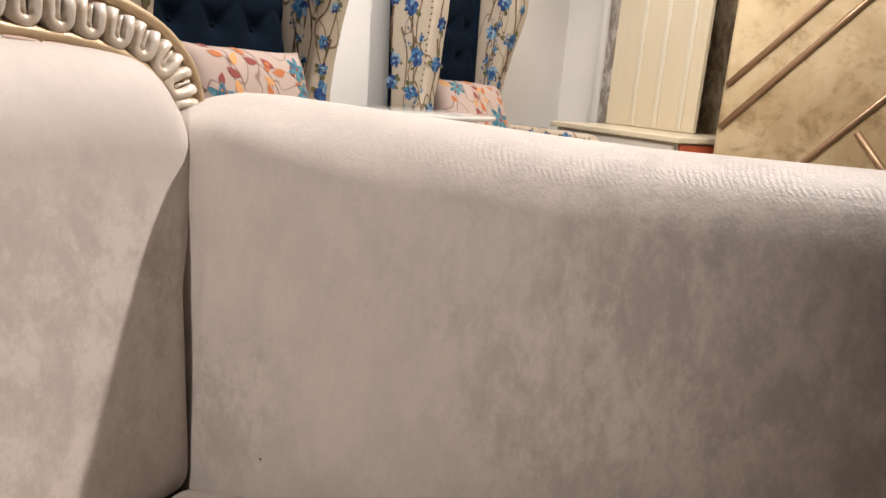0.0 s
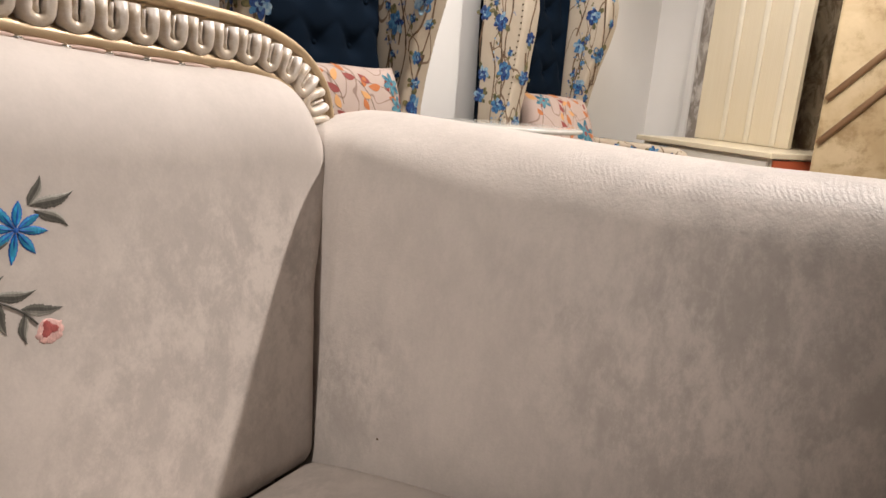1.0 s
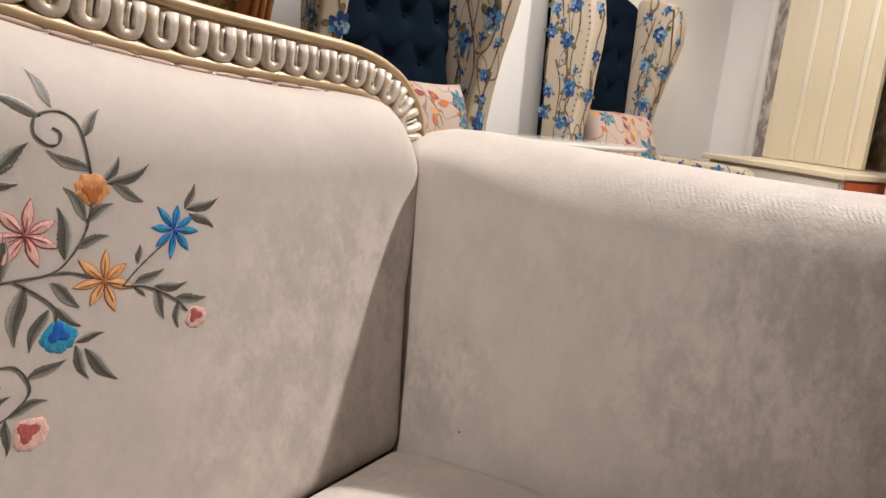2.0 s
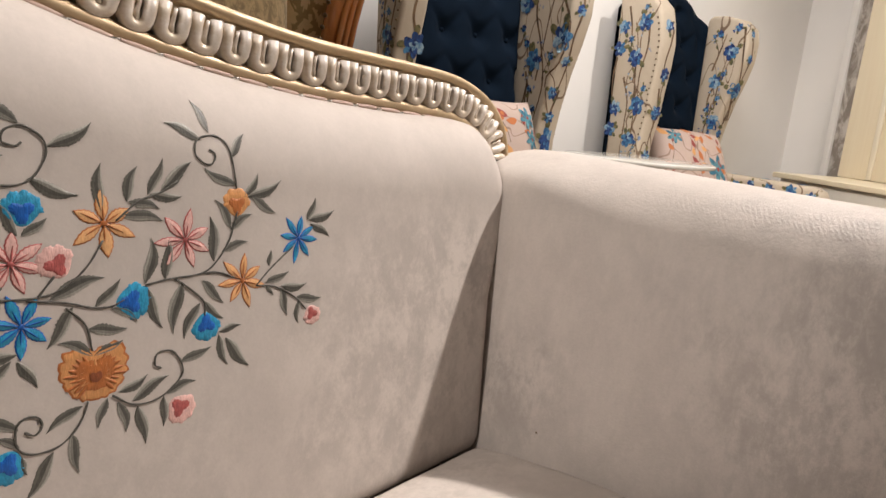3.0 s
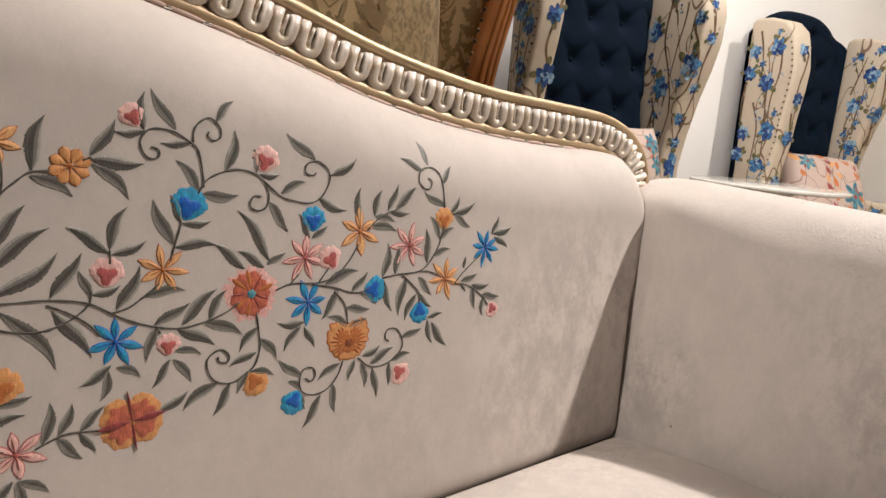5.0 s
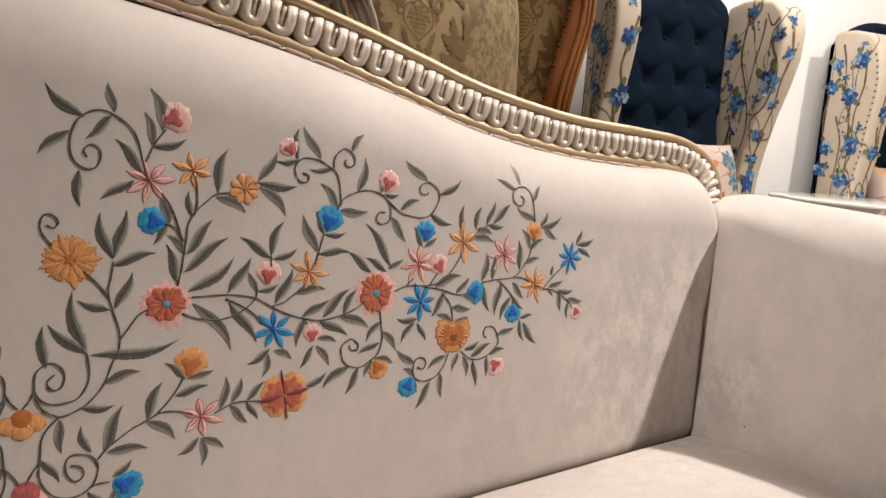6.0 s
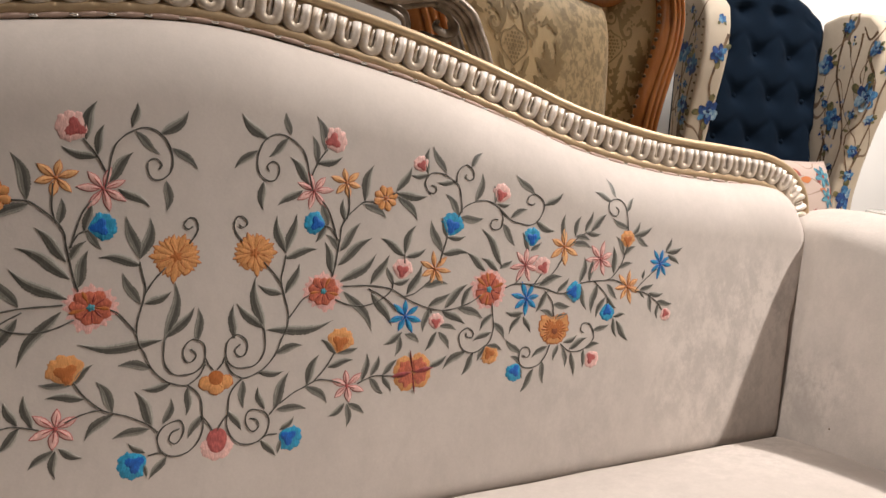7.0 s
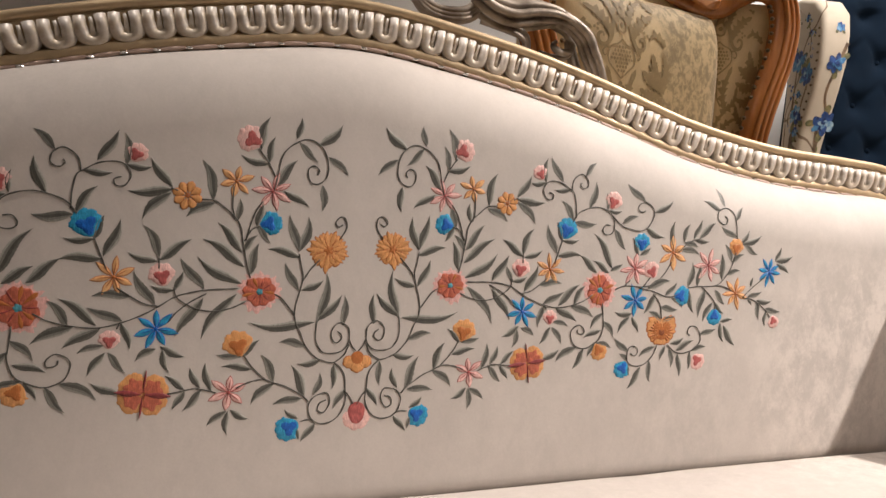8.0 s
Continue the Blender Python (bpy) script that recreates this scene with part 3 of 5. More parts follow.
    grid(lambda a, b: Vector(((a - 0.5) * 0.013, -0.006 + 0.015 * b, 0.0022)), 2, 2, bm, 1)
    return bm


loop_bm = loop_mesh()
loop_data = bpy.data.meshes.new("carved_loop")
loop_bm.to_mesh(loop_data)
loop_bm.free()
loop_data.materials.append(PEARL)
loop_data.materials.append(GOLD)
for p in loop_data.polygons:
    p.use_smooth = True
spots, s = [], 0.012
while s < LONG - 0.008:  # the carver's spacing tightens from one end of the back to the other
    pitch = lerp_table(s / LONG, ((0.0, 0.0292), (0.35, 0.0285), (0.5, 0.0258), (0.6, 0.0238), (1.0, 0.0240)))
    spots.append((s + pitch / 2, pitch))
    s += pitch
for s, pitch in spots:
    a, b = trim_point(s - 0.004, 0, 0.013), trim_point(s + 0.004, 0, 0.013)
    along = (b - a).normalized()
    out = (trim_point(s, 0.01, 0.0172) - trim_point(s, -0.01, 0.0088)).normalized()
    face = along.cross(out).normalized()
    ob = new("carved_loop", loop_data)
    ob.parent = trim
    m = Matrix((along, out, face)).transposed().to_4x4() @ Matrix.Diagonal((1.33 * pitch / 0.0272, 1.13, 1.15, 1))
    m.translation = trim_point(s, 0.0, 0.0125)
    ob.matrix_local = m

nail_bm = bmesh.new()
bmesh.ops.create_icosphere(nail_bm, subdivisions=2, radius=0.0019)
nail_data = bpy.data.meshes.new("nail")
nail_bm.to_mesh(nail_data)
nail_bm.free()
nail_data.materials.append(NAIL)
for k in range(NAILS):
    ob = new("nail", nail_data)
    ob.parent = trim
    ob.matrix_local = Matrix.Translation(trim_point(LONG * k / NAILS, -0.0260, 0.0196)) @ Matrix.Diagonal((1.9, 1, 0.8, 1))

# ---- embroidery on the back: every leaf, stem and bloom is stitched in relief ----
rng = random.Random(5)
FAR_LEFT = 440  # millimetres from the pattern's middle up to which the other half is stitched


def other(u, v):
    """The matching place on the other half, which was drawn a little larger and sits a little lower."""
    uu, uv, vv = u * u / 1000, u * v / 1000, v * v / 1000
    return -4.02 - 0.954 * u + 0.031 * v - 0.41 * uu - 0.073 * uv - 0.071 * vv, 3.43 - 0.148 * u + 0.975 * v + 0.045 * uu + 0.338 * uv + 0.035 * vv


def stitched(name, bm, material, u):
    return part(name, bm, material, back)


def mm(p, h):
    return on_back(p[0] / 1000, p[1] / 1000, h)


def leaf_mesh(u0, v0, u1, v1, side, bend, seed):
    r = random.Random(seed)
    base, tip = Vector((u0, v0)), Vector((u1, v1))
    d = tip - base
    n = Vector((-d.y, d.x))
    long = d.length
    wide = (0.098 + 0.02 * r.random()) * (1.12 - long / 240) * long + 0.8
    wide = min(wide * 1.14, 5.0)
    bm, rows, steps_ = bmesh.new(), [], max(14, min(34, int(long * 0.9)))
    for k in range(steps_ + 1):
        t = k / steps_
        c = base + d * t + n * (bend * math.sin(math.pi * t) - 0.02 * bend / abs(bend) * math.sin(2 * math.pi * t))
        w = wide * (math.sin(math.pi * t**0.82) if 0 < t < 1 else 0.05)
        nn = n.normalized()
        jag = lambda: (1.06 if k % 2 else 0.94) + (r.random() - 0.5) * 0.16
        a, b = c + nn * w * jag() * (1.0 if side > 0 else 0.75), c - nn * w * jag() * (0.75 if side > 0 else 1.0)
        rows.append([bm.verts.new(mm(q, h)) for q, h in ((a, 0.0002), (c.lerp(a, 0.55), 0.0006), (c, 0.0004), (c.lerp(b, 0.55), 0.0006), (b, 0.0002))])
    for r0, r1 in zip(rows, rows[1:]):
        for j in range(4):
            f = bm.faces.new((r0[j], r1[j], r1[j + 1], r0[j + 1]))
            f.material_index = (3, 0, 2, 1)[j if side > 0 else 3 - j]
    bmesh.ops.recalc_face_normals(bm, faces=bm.faces[:])
    if bm.faces[0].normal.dot(BACK_N) < 0:
        bmesh.ops.reverse_faces(bm, faces=bm.faces[:])
    return bm


def leaf(u0, v0, u1, v1):
    side, bend, seed = rng.choice((-1, 1)), rng.choice((-1, 1)) * rng.uniform(0.03, 0.085), rng.random()
    stitched("leaf", leaf_mesh(u0, v0, u1, v1, side, bend, seed), (LEAF_DARK, LEAF_LITE, LEAF_MID, LEAF_SHADE), u0)
    if u0 < FAR_LEFT:
        stitched("leaf", leaf_mesh(*other(u0, v0), *other(u1, v1), -side, -bend, seed), (LEAF_DARK, LEAF_LITE, LEAF_MID, LEAF_SHADE), u0)


def stem(*points):
    for s in (1, -1):
        if s < 0 and points[0][0] > FAR_LEFT:
            continue
        n = max(6, len(points) * 4)
        path = [mm((p.x, p.y) if s > 0 else other(p.x, p.y), 0.0006) for p in spline([(u, v, 0) for u, v in points], n)]
        stitched("stem", sweep(path, lambda t: 0.00064 + 0.00013 * math.sin(t * 60), 6, 0.5, BACK_N), STEM, points[0][0])


class Bloom:
    """One stitched flower: petals and patches laid over each other around its middle, in millimetres."""

    def __init__(self, u, v, s):
        self.s, self.bm = s, bmesh.new()
        self.u, self.v = (u, v) if s > 0 else other(u, v)
        self.k = 1.0 if s > 0 else 1.06

    def at(self, x, y, h):
        return self.bm.verts.new(mm((self.u + self.s * self.k * x, self.v + self.k * y), 0.6 * h / 1000))

    def petal(self, angle, r0, r1, width, h=0.8, rim=1, fill=0, blunt=1.0, edge=0.30, bend=0.0, x0=0.0, y0=0.0):
        """A lens from r0 to r1 along angle, with a darker outline and a seam; blunt under 1 moves its belly outwards."""
        rows, steps = [], 13
        for k in range(steps + 1):
            t = k / steps
            w = width * max(math.sin(math.pi * t ** (1 / blunt)), 0.03) ** (0.9 if blunt >= 1 else 0.7) * (1.07 if k % 2 else 0.93)
            c = r0 + (r1 - r0) * t
            off = bend * math.sin(math.pi * t)
            inner = max(w - edge, w * 0.45)
            row = []
            for q, z in ((w, 0.1), (inner, h * 0.8), (0.0, h * 0.75), (-inner, h * 0.8), (-w, 0.1)):
                x, y = c, q + off
                row.append(self.at(x0 + x * math.cos(angle) - y * math.sin(angle), y0 + x * math.sin(angle) + y * math.cos(angle), z + (0.15 if 0 < k < steps else 0)))
            rows.append(row)
        for k, (a, b) in enumerate(zip(rows, rows[1:])):
            for j in range(4):
                f = self.bm.faces.new((a[j], b[j], b[j + 1], a[j + 1]))
                f.material_index = rim if j in (0, 3) or k in (0, steps - 1) else fill

    def patch(self, outline, rings, x0=0.0, y0=0.0):
        """outline(angle) gives the radius; rings: (scale, height, material of the ring inside it)."""
        n, loops = 72, []
        for scale, h, _ in rings:
            loops.append([self.at(x0 + outline(2 * math.pi * k / n) * scale * math.cos(2 * math.pi * k / n), y0 + outline(2 * math.pi * k / n) * scale * math.sin(2 * math.pi * k / n), h) for k in range(n)])
        for (a, b), (_, _, index) in zip(zip(loops, loops[1:]), rings):
            for k in range(n):
                j = (k + 1) % n
                self.bm.faces.new((a[k], a[j], b[j], b[k])).material_index = index
        self.bm.faces.new(loops[-1]).material_index = rings[-1][2]


def flower(u, v, tones, draw, name="flower"):
    for s in ((1, -1) if 6 < u < FAR_LEFT else (1,)):
        b = Bloom(u, v, s)
        draw(b)
        bmesh.ops.recalc_face_normals(b.bm, faces=b.bm.faces[:])
        stitched(name, b.bm, tones, u)


def star(u, v, r, tones, n):
    """Pointed petals, darker along their outlines."""
    turn, seed = rng.uniform(0, 1), rng.random()

    def draw(b):
        g = random.Random(seed)
        for k in range(n):
            b.petal(turn + 2 * math.pi * k / n + g.uniform(-0.08, 0.08), 0.06 * r, r * g.uniform(0.92, 1.16), r * min(0.23, 1.25 / n) * g.uniform(0.9, 1.1), 0.9, 1, 0, 1.0, 0.04 * r)
            b.petal(turn + 2 * math.pi * k / n, 0.04 * r, r * g.uniform(0.55, 0.8), 0.028 * r, 1.5, 1, 1, 1.0, 0.05)
        b.patch(lambda a: 0.10 * r, ((1, 0.8, 1), (0.5, 1.6, 1)))
    flower(u, v, tones, draw)


def ruffle(n, deep, turn=0.0, seed=0.0, jag=0.0):
    """A scalloped outline with a stitched, uneven edge."""
    g = random.Random(seed)
    edge = [1 + g.uniform(-jag, jag) for _ in range(73)]
    return lambda a: (1 - deep * (1 - abs(math.cos(n * (a + turn) / 2)) ** 0.6)) * edge[int(a / 2 / math.pi * 72 + 0.5)]


def wheel(u, v, r, tones, n):
    """A round bloom: pale fringed rim, coral petals with dark rays, turquoise eye."""
    turn, seed = rng.uniform(0, 1), rng.random()

    def draw(b):
        g = random.Random(seed)
        rim = ruffle(2 * n, 0.16, turn, seed, 0.13)
        b.patch(lambda a: 1.06 * r * rim(a), ((1, 0.1, 0), (0.86, 0.5, 0), (0.5, 0.6, 1), (0.2, 0.6, 1)))
        for k in range(n):
            a = turn + 2 * math.pi * k / n
            b.petal(a, 0.12 * r, r * g.uniform(0.72, 0.88), r * 2.6 / n, 1.1, 1, 1, 0.62, 0.05 * r)
        for k in range(n):
            a = turn + 2 * math.pi * (k + 0.5) / n
            if g.random() < 0.35:
                b.petal(a, 0.18 * r, r * g.uniform(0.55, 0.9), 0.03 * r, 1.6, 3, 3, 1.0, 0.1)
            elif g.random() < 0.6:
                b.petal(a, 0.15 * r, r * g.uniform(0.7, 0.95), 0.12 * r, 1.5, 4, 4, 0.6, 0.05 * r)
        b.patch(lambda a: 0.16 * r * (1 + 0.15 * math.cos(5 * a)), ((1, 0.9, 2), (0.6, 1.7, 2)))
    flower(u, v, (*tones, DARK_RED, ORANGE[1]), draw)


def daisy(u, v, r, tones, n):
    """A full bloom with pointed petal tips and dark rays."""
    turn, seed = rng.uniform(0, 1), rng.random()

    def draw(b):
        g = random.Random(seed)
        ragged = ruffle(2 * n, 0.16, turn, seed, 0.10)
        b.patch(lambda a: r * ragged(a), ((1, 0.1, 1), (0.95, 0.45, 0), (0.3, 0.55, 0)))
        for k in range(n):
            a = turn + 2 * math.pi * k / n + g.uniform(-0.10, 0.10)
            long = g.uniform(0.80, 1.0) if k % 3 else g.uniform(1.10, 1.34)
            b.petal(a, 0.15 * r, r * long, r * 1.9 / n * g.uniform(0.8, 1.2), 0.7, 1, 0, 0.8, 0.035 * r)
            if k % 2:
                b.petal(a + math.pi / n, 0.2 * r, r * g.uniform(0.55, 0.95), 0.03 * r, 1.0, 1, 1, 1.0, 0.1)
        b.patch(lambda a: 0.22 * r * (1 + 0.3 * math.cos(5 * a)), ((1, 0.8, 1), (0.5, 1.3, 1)))
    flower(u, v, tones, draw)


def daisy8(u, v, r, tones, n):
    """Eight rounded petals round a small dark middle."""
    def draw(b):
        for k in range(n):
            b.petal(0.3 + 2 * math.pi * k / n, 0.12 * r, r * (1.04 - 0.05 * (k % 2)), r * 2.35 / n, 1.0, 1, 0, 0.62, 0.05 * r)
        b.patch(lambda a: 0.17 * r, ((1, 0.6, 1), (0.5, 1.2, 2)))
    flower(u, v, tones, draw)


def rosette(u, v, r, tones, n):
    """Four rounded, notched petals with rust middles, split by a rose-brown cross."""
    seed = rng.random()

    def draw(b):
        g = random.Random(seed)
        b.patch(lambda a: 0.62 * r, ((1, 0.1, 0), (0.6, 0.3, 0)))
        for k in range(4):
            face = 0.12 + math.pi / 4 + math.pi / 2 * k + (0.16 if k % 2 else -0.16)
            rim = ruffle(7, 0.10, g.random(), g.random(), 0.05)
            x, y = 0.47 * r * math.cos(face), 0.47 * r * math.sin(face)
            b.patch(lambda a: 0.56 * r * rim(a) * (1 - 0.16 * math.exp(-(((a - face + math.pi) % (2 * math.pi) - math.pi) / 0.3) ** 2)), ((1, 0.1, 0), (0.9, 0.8, 0), (0.5, 0.9, 0)), x, y)
            b.patch(lambda a: 0.34 * r * (1 + 0.16 * math.cos(5 * a + k)) * (1 - 0.2 * math.exp(-(((a - face + math.pi) % (2 * math.pi) - math.pi) / 0.3) ** 2)), ((1, 1.5, 1), (0.8, 1.9, 1), (0.4, 1.9, 1)), x * 0.94, y * 0.94)
        for k in range(4):
            b.petal(0.12 + math.pi / 2 * k, 0.03 * r, (1.05 if k % 2 == 0 else 1.0) * r, (0.15 if k % 2 == 0 else 0.05) * r, 2.6, 3, 3, 1.0, 0.04 * r)
    flower(u, v, (*tones, DARK_RED), draw)


def heart(u, v, r, tones, n):
    """A carnation-like bloom, broad and notched on top, in ruffled overlapping rings."""
    def draw(b):
        def shape(scale, waves, seed):
            rim = ruffle(waves, 0.10, 0.15, seed, 0.04)

            def outline(a):
                off = abs((a - math.pi / 2 + math.pi) % (2 * math.pi) - math.pi)
                full = lerp_table(off, ((0.0, 0.66), (0.35, 0.86), (0.75, 1.16), (1.2, 1.10), (1.9, 0.98), (2.6, 0.96), (3.15, 0.92)))
                return r * scale * full * rim(a)
            return outline
        b.patch(shape(1.08, 17, 0.3), ((1, 0.1, 1), (0.93, 0.6, 0), (0.84, 0.8, 0), (0.4, 0.8, 0)))
        g = random.Random(8)
        for k in range(21):  # pleats fanning up and out from the stalk
            a = radians(-48 + 276 * k / 20)
            short = 0.60 if 72 < math.degrees(a) < 108 else 1.0
            b.petal(a, 0.30 * r, r * g.uniform(0.78, 1.02) * short, r * g.uniform(0.035, 0.075), 1.6, 1, 1, 0.7, 0.06, 0.0, 0.0, -0.10 * r)
        b.patch(shape(0.62, 13, 1.3), ((1, 1.2, 1), (0.90, 1.5, 1), (0.5, 1.6, 1)), 0, -0.06 * r)
        for k in range(11):
            a = radians(-30 + 240 * k / 10)
            b.petal(a, 0.10 * r, r * g.uniform(0.42, 0.58), 0.05 * r, 1.8, 0, 0, 0.8, 0.06, 0.0, 0.0, -0.12 * r)
        b.patch(shape(0.20, 5, 2.3), ((1, 2.1, 2), (0.6, 2.3, 2)), 0, -0.16 * r)
    flower(u, v, tones, draw)


def tulip(u, v, r, tones, facing):
    """A half-open bloom: pale scalloped cup with a dark heart-shaped patch towards its stalk."""
    seed = rng.random()

    def draw(b):
        face = radians(facing)
        rim = ruffle(9, 0.13, 0.1, seed, 0.05)

        def cup(a):
            off = (a - face + math.pi) % (2 * math.pi) - math.pi
            return 1.08 * r * (rim(a) if abs(off) < 1.75 else 0.80 + 0.04 * math.cos(4 * off))

        def core(a):
            off = (a - face + math.pi) % (2 * math.pi) - math.pi
            return 0.56 * r * (1 + 0.26 * math.cos(3 * (off - math.pi)) - 0.07 * math.exp(-(off / 0.3) ** 2)) * (1 + 0.05 * math.cos(17 * off))
        b.patch(cup, ((1, 0.1, 0), (0.9, 0.9, 0), (0.5, 0.9, 0)))
        b.patch(core, ((1, 0.8, 1), (0.85, 1.4, 1), (0.4, 1.5, 1)), -0.10 * r * math.cos(face), -0.10 * r * math.sin(face))
    flower(u, v, tones, draw, "bud")


leaf(42, 352, 20, 372)
leaf(61, 357, 57, 376)
leaf(33, 342, 14, 326)
leaf(59, 354, 42, 337)
leaf(38, 316, 38, 292)
leaf(78, 315, 61, 338)
leaf(72, 310, 50, 296)
leaf(92, 346, 84, 375)
leaf(85, 335, 80, 358)
leaf(84, 334, 108, 341)
leaf(111, 284, 109, 303)
leaf(95, 278, 90, 300)
leaf(95, 280, 84, 264)
leaf(58, 255, 50, 287)
leaf(58, 255, 67, 289)
leaf(57, 250, 86, 258)
leaf(55, 219, 35, 227)
leaf(58, 219, 70, 245)
leaf(42, 188, 101, 193)
leaf(40, 187, 32, 234)
leaf(40, 189, 17, 212)
leaf(15, 182, 14, 211)
leaf(106, 256, 94, 271)
leaf(107, 256, 126, 282)
leaf(105, 243, 138, 268)
leaf(107, 228, 142, 253)
leaf(100, 236, 93, 264)
leaf(137, 225, 155, 252)
leaf(111, 219, 139, 181)
leaf(138, 217, 159, 185)
leaf(159, 225, 153, 241)
leaf(160, 225, 177, 230)
leaf(174, 214, 189, 242)
leaf(192, 221, 218, 223)
leaf(197, 201, 221, 214)
leaf(215, 199, 240, 222)
leaf(234, 200, 247, 221)
leaf(198, 200, 192, 177)
leaf(212, 197, 238, 182)
leaf(230, 199, 258, 187)
leaf(210, 182, 228, 177)
leaf(207, 176, 195, 158)
leaf(209, 176, 221, 158)
leaf(170, 178, 151, 167)
leaf(173, 176, 188, 167)
leaf(168, 175, 163, 155)
leaf(271, 191, 256, 174)
leaf(271, 182, 285, 164)
leaf(269, 172, 248, 164)
leaf(264, 158, 283, 152)
leaf(262, 159, 254, 143)
leaf(240, 154, 215, 138)
leaf(249, 152, 236, 130)
leaf(199, 141, 219, 152)
leaf(130, 134, 135, 160)
leaf(139, 138, 147, 157)
leaf(151, 138, 166, 152)
leaf(138, 136, 152, 120)
leaf(151, 137, 160, 122)
leaf(114, 115, 98, 104)
leaf(116, 114, 116, 92)
leaf(117, 114, 133, 103)
leaf(105, 162, 91, 176)
leaf(106, 162, 126, 166)
leaf(97, 150, 122, 155)
leaf(78, 135, 89, 162)
leaf(77, 134, 97, 117)
leaf(49, 116, 62, 149)
leaf(51, 116, 78, 114)
leaf(41, 118, 35, 138)
leaf(54, 97, 67, 108)
leaf(38, 90, 51, 74)
leaf(55, 88, 53, 76)
leaf(10, 119, 21, 101)
leaf(22, 145, 23, 121)
leaf(50, 166, 74, 172)
leaf(35, 151, 57, 150)
leaf(130, 302, 138, 335)
leaf(129, 299, 151, 287)
leaf(161, 312, 176, 335)
leaf(161, 310, 193, 308)
leaf(162, 307, 183, 285)
leaf(193, 329, 194, 354)
leaf(194, 329, 175, 328)
leaf(213, 331, 198, 356)
leaf(223, 323, 203, 322)
leaf(240, 338, 253, 353)
leaf(246, 304, 253, 333)
leaf(228, 289, 213, 311)
leaf(229, 288, 256, 288)
leaf(269, 304, 267, 321)
leaf(271, 303, 287, 303)
leaf(216, 269, 209, 288)
leaf(216, 269, 236, 270)
leaf(210, 255, 198, 285)
leaf(211, 253, 240, 253)
leaf(171, 251, 147, 268)
leaf(171, 253, 182, 280)
leaf(172, 250, 193, 258)
leaf(279, 283, 294, 261)
leaf(288, 289, 308, 298)
leaf(316, 315, 293, 333)
leaf(329, 303, 353, 317)
leaf(319, 286, 344, 276)
leaf(312, 255, 303, 274)
leaf(314, 255, 327, 264)
leaf(279, 240, 255, 277)
leaf(275, 235, 255, 248)
leaf(277, 237, 292, 245)
leaf(260, 235, 238, 254)
leaf(356, 266, 357, 294)
leaf(371, 271, 378, 292)
leaf(384, 275, 394, 297)
leaf(392, 277, 413, 295)
leaf(385, 275, 406, 273)
leaf(372, 271, 391, 266)
leaf(367, 263, 393, 258)
leaf(427, 314, 418, 334)
leaf(421, 309, 397, 319)
leaf(442, 298, 454, 314)
leaf(445, 279, 422, 291)
leaf(451, 271, 462, 287)
leaf(453, 271, 481, 282)
leaf(457, 271, 476, 259)
leaf(440, 250, 429, 270)
leaf(440, 249, 457, 259)
leaf(433, 235, 453, 240)
leaf(427, 229, 425, 259)
leaf(380, 220, 385, 248)
leaf(393, 221, 396, 247)
leaf(470, 221, 472, 232)
leaf(467, 209, 487, 215)
leaf(504, 252, 512, 268)
leaf(505, 252, 530, 258)
leaf(507, 249, 525, 238)
leaf(480, 205, 503, 204)
leaf(493, 194, 517, 191)
leaf(480, 203, 485, 182)
leaf(496, 192, 495, 174)
leaf(467, 207, 473, 199)
leaf(350, 210, 365, 225)
leaf(359, 208, 374, 197)
leaf(382, 216, 390, 190)
leaf(326, 218, 356, 227)
leaf(338, 212, 323, 190)
leaf(345, 197, 368, 194)
leaf(347, 181, 329, 192)
leaf(348, 181, 365, 187)
leaf(404, 218, 397, 185)
leaf(416, 202, 404, 180)
leaf(419, 203, 433, 189)
leaf(418, 217, 433, 200)
leaf(429, 180, 446, 182)
leaf(429, 178, 435, 156)
leaf(434, 175, 452, 151)
leaf(308, 190, 286, 192)
leaf(305, 187, 291, 169)
leaf(308, 186, 317, 169)
leaf(340, 152, 320, 141)
leaf(306, 147, 287, 163)
leaf(333, 137, 336, 112)
leaf(323, 129, 307, 105)
leaf(306, 137, 294, 145)
leaf(307, 131, 309, 120)
leaf(361, 155, 379, 162)
leaf(369, 147, 393, 158)
leaf(401, 165, 423, 171)
leaf(391, 146, 411, 150)
leaf(360, 149, 364, 128)
leaf(372, 143, 376, 117)
leaf(389, 145, 388, 125)
leaf(354, 153, 348, 136)
stem((81, 310), (78, 323), (76, 334), (73, 343), (67, 350), (61, 354), (54, 357), (46, 356), (39, 351), (35, 344), (33, 336), (33, 328), (36, 321), (42, 317), (48, 318), (51, 324), (51, 330), (48, 333), (44, 333), (41, 329), (43, 325))
stem((80, 323), (84, 332), (88, 339), (94, 347))
stem((114, 314), (115, 297), (113, 285))
stem((90, 301), (96, 292), (101, 278), (104, 266))
stem((92, 279), (99, 276), (105, 266))
stem((21, 265), (16, 272), (14, 278), (16, 285), (21, 286), (25, 281), (22, 277), (18, 279))
stem((39, 247), (48, 237), (55, 226))
stem((58, 253), (56, 242), (54, 231), (57, 217), (60, 206), (61, 196))
stem((61, 197), (67, 205), (73, 213), (79, 217))
stem((61, 196), (59, 187), (55, 179), (50, 166), (41, 155), (33, 150), (24, 147), (18, 149), (12, 154), (8, 163))
stem((40, 189), (41, 175), (39, 166), (33, 158), (24, 156), (16, 157), (10, 162), (8, 170), (9, 179), (14, 184), (19, 185), (24, 181), (26, 175), (24, 168), (20, 166), (16, 169), (16, 173), (20, 177))
stem((8, 168), (5, 161), (1, 156))
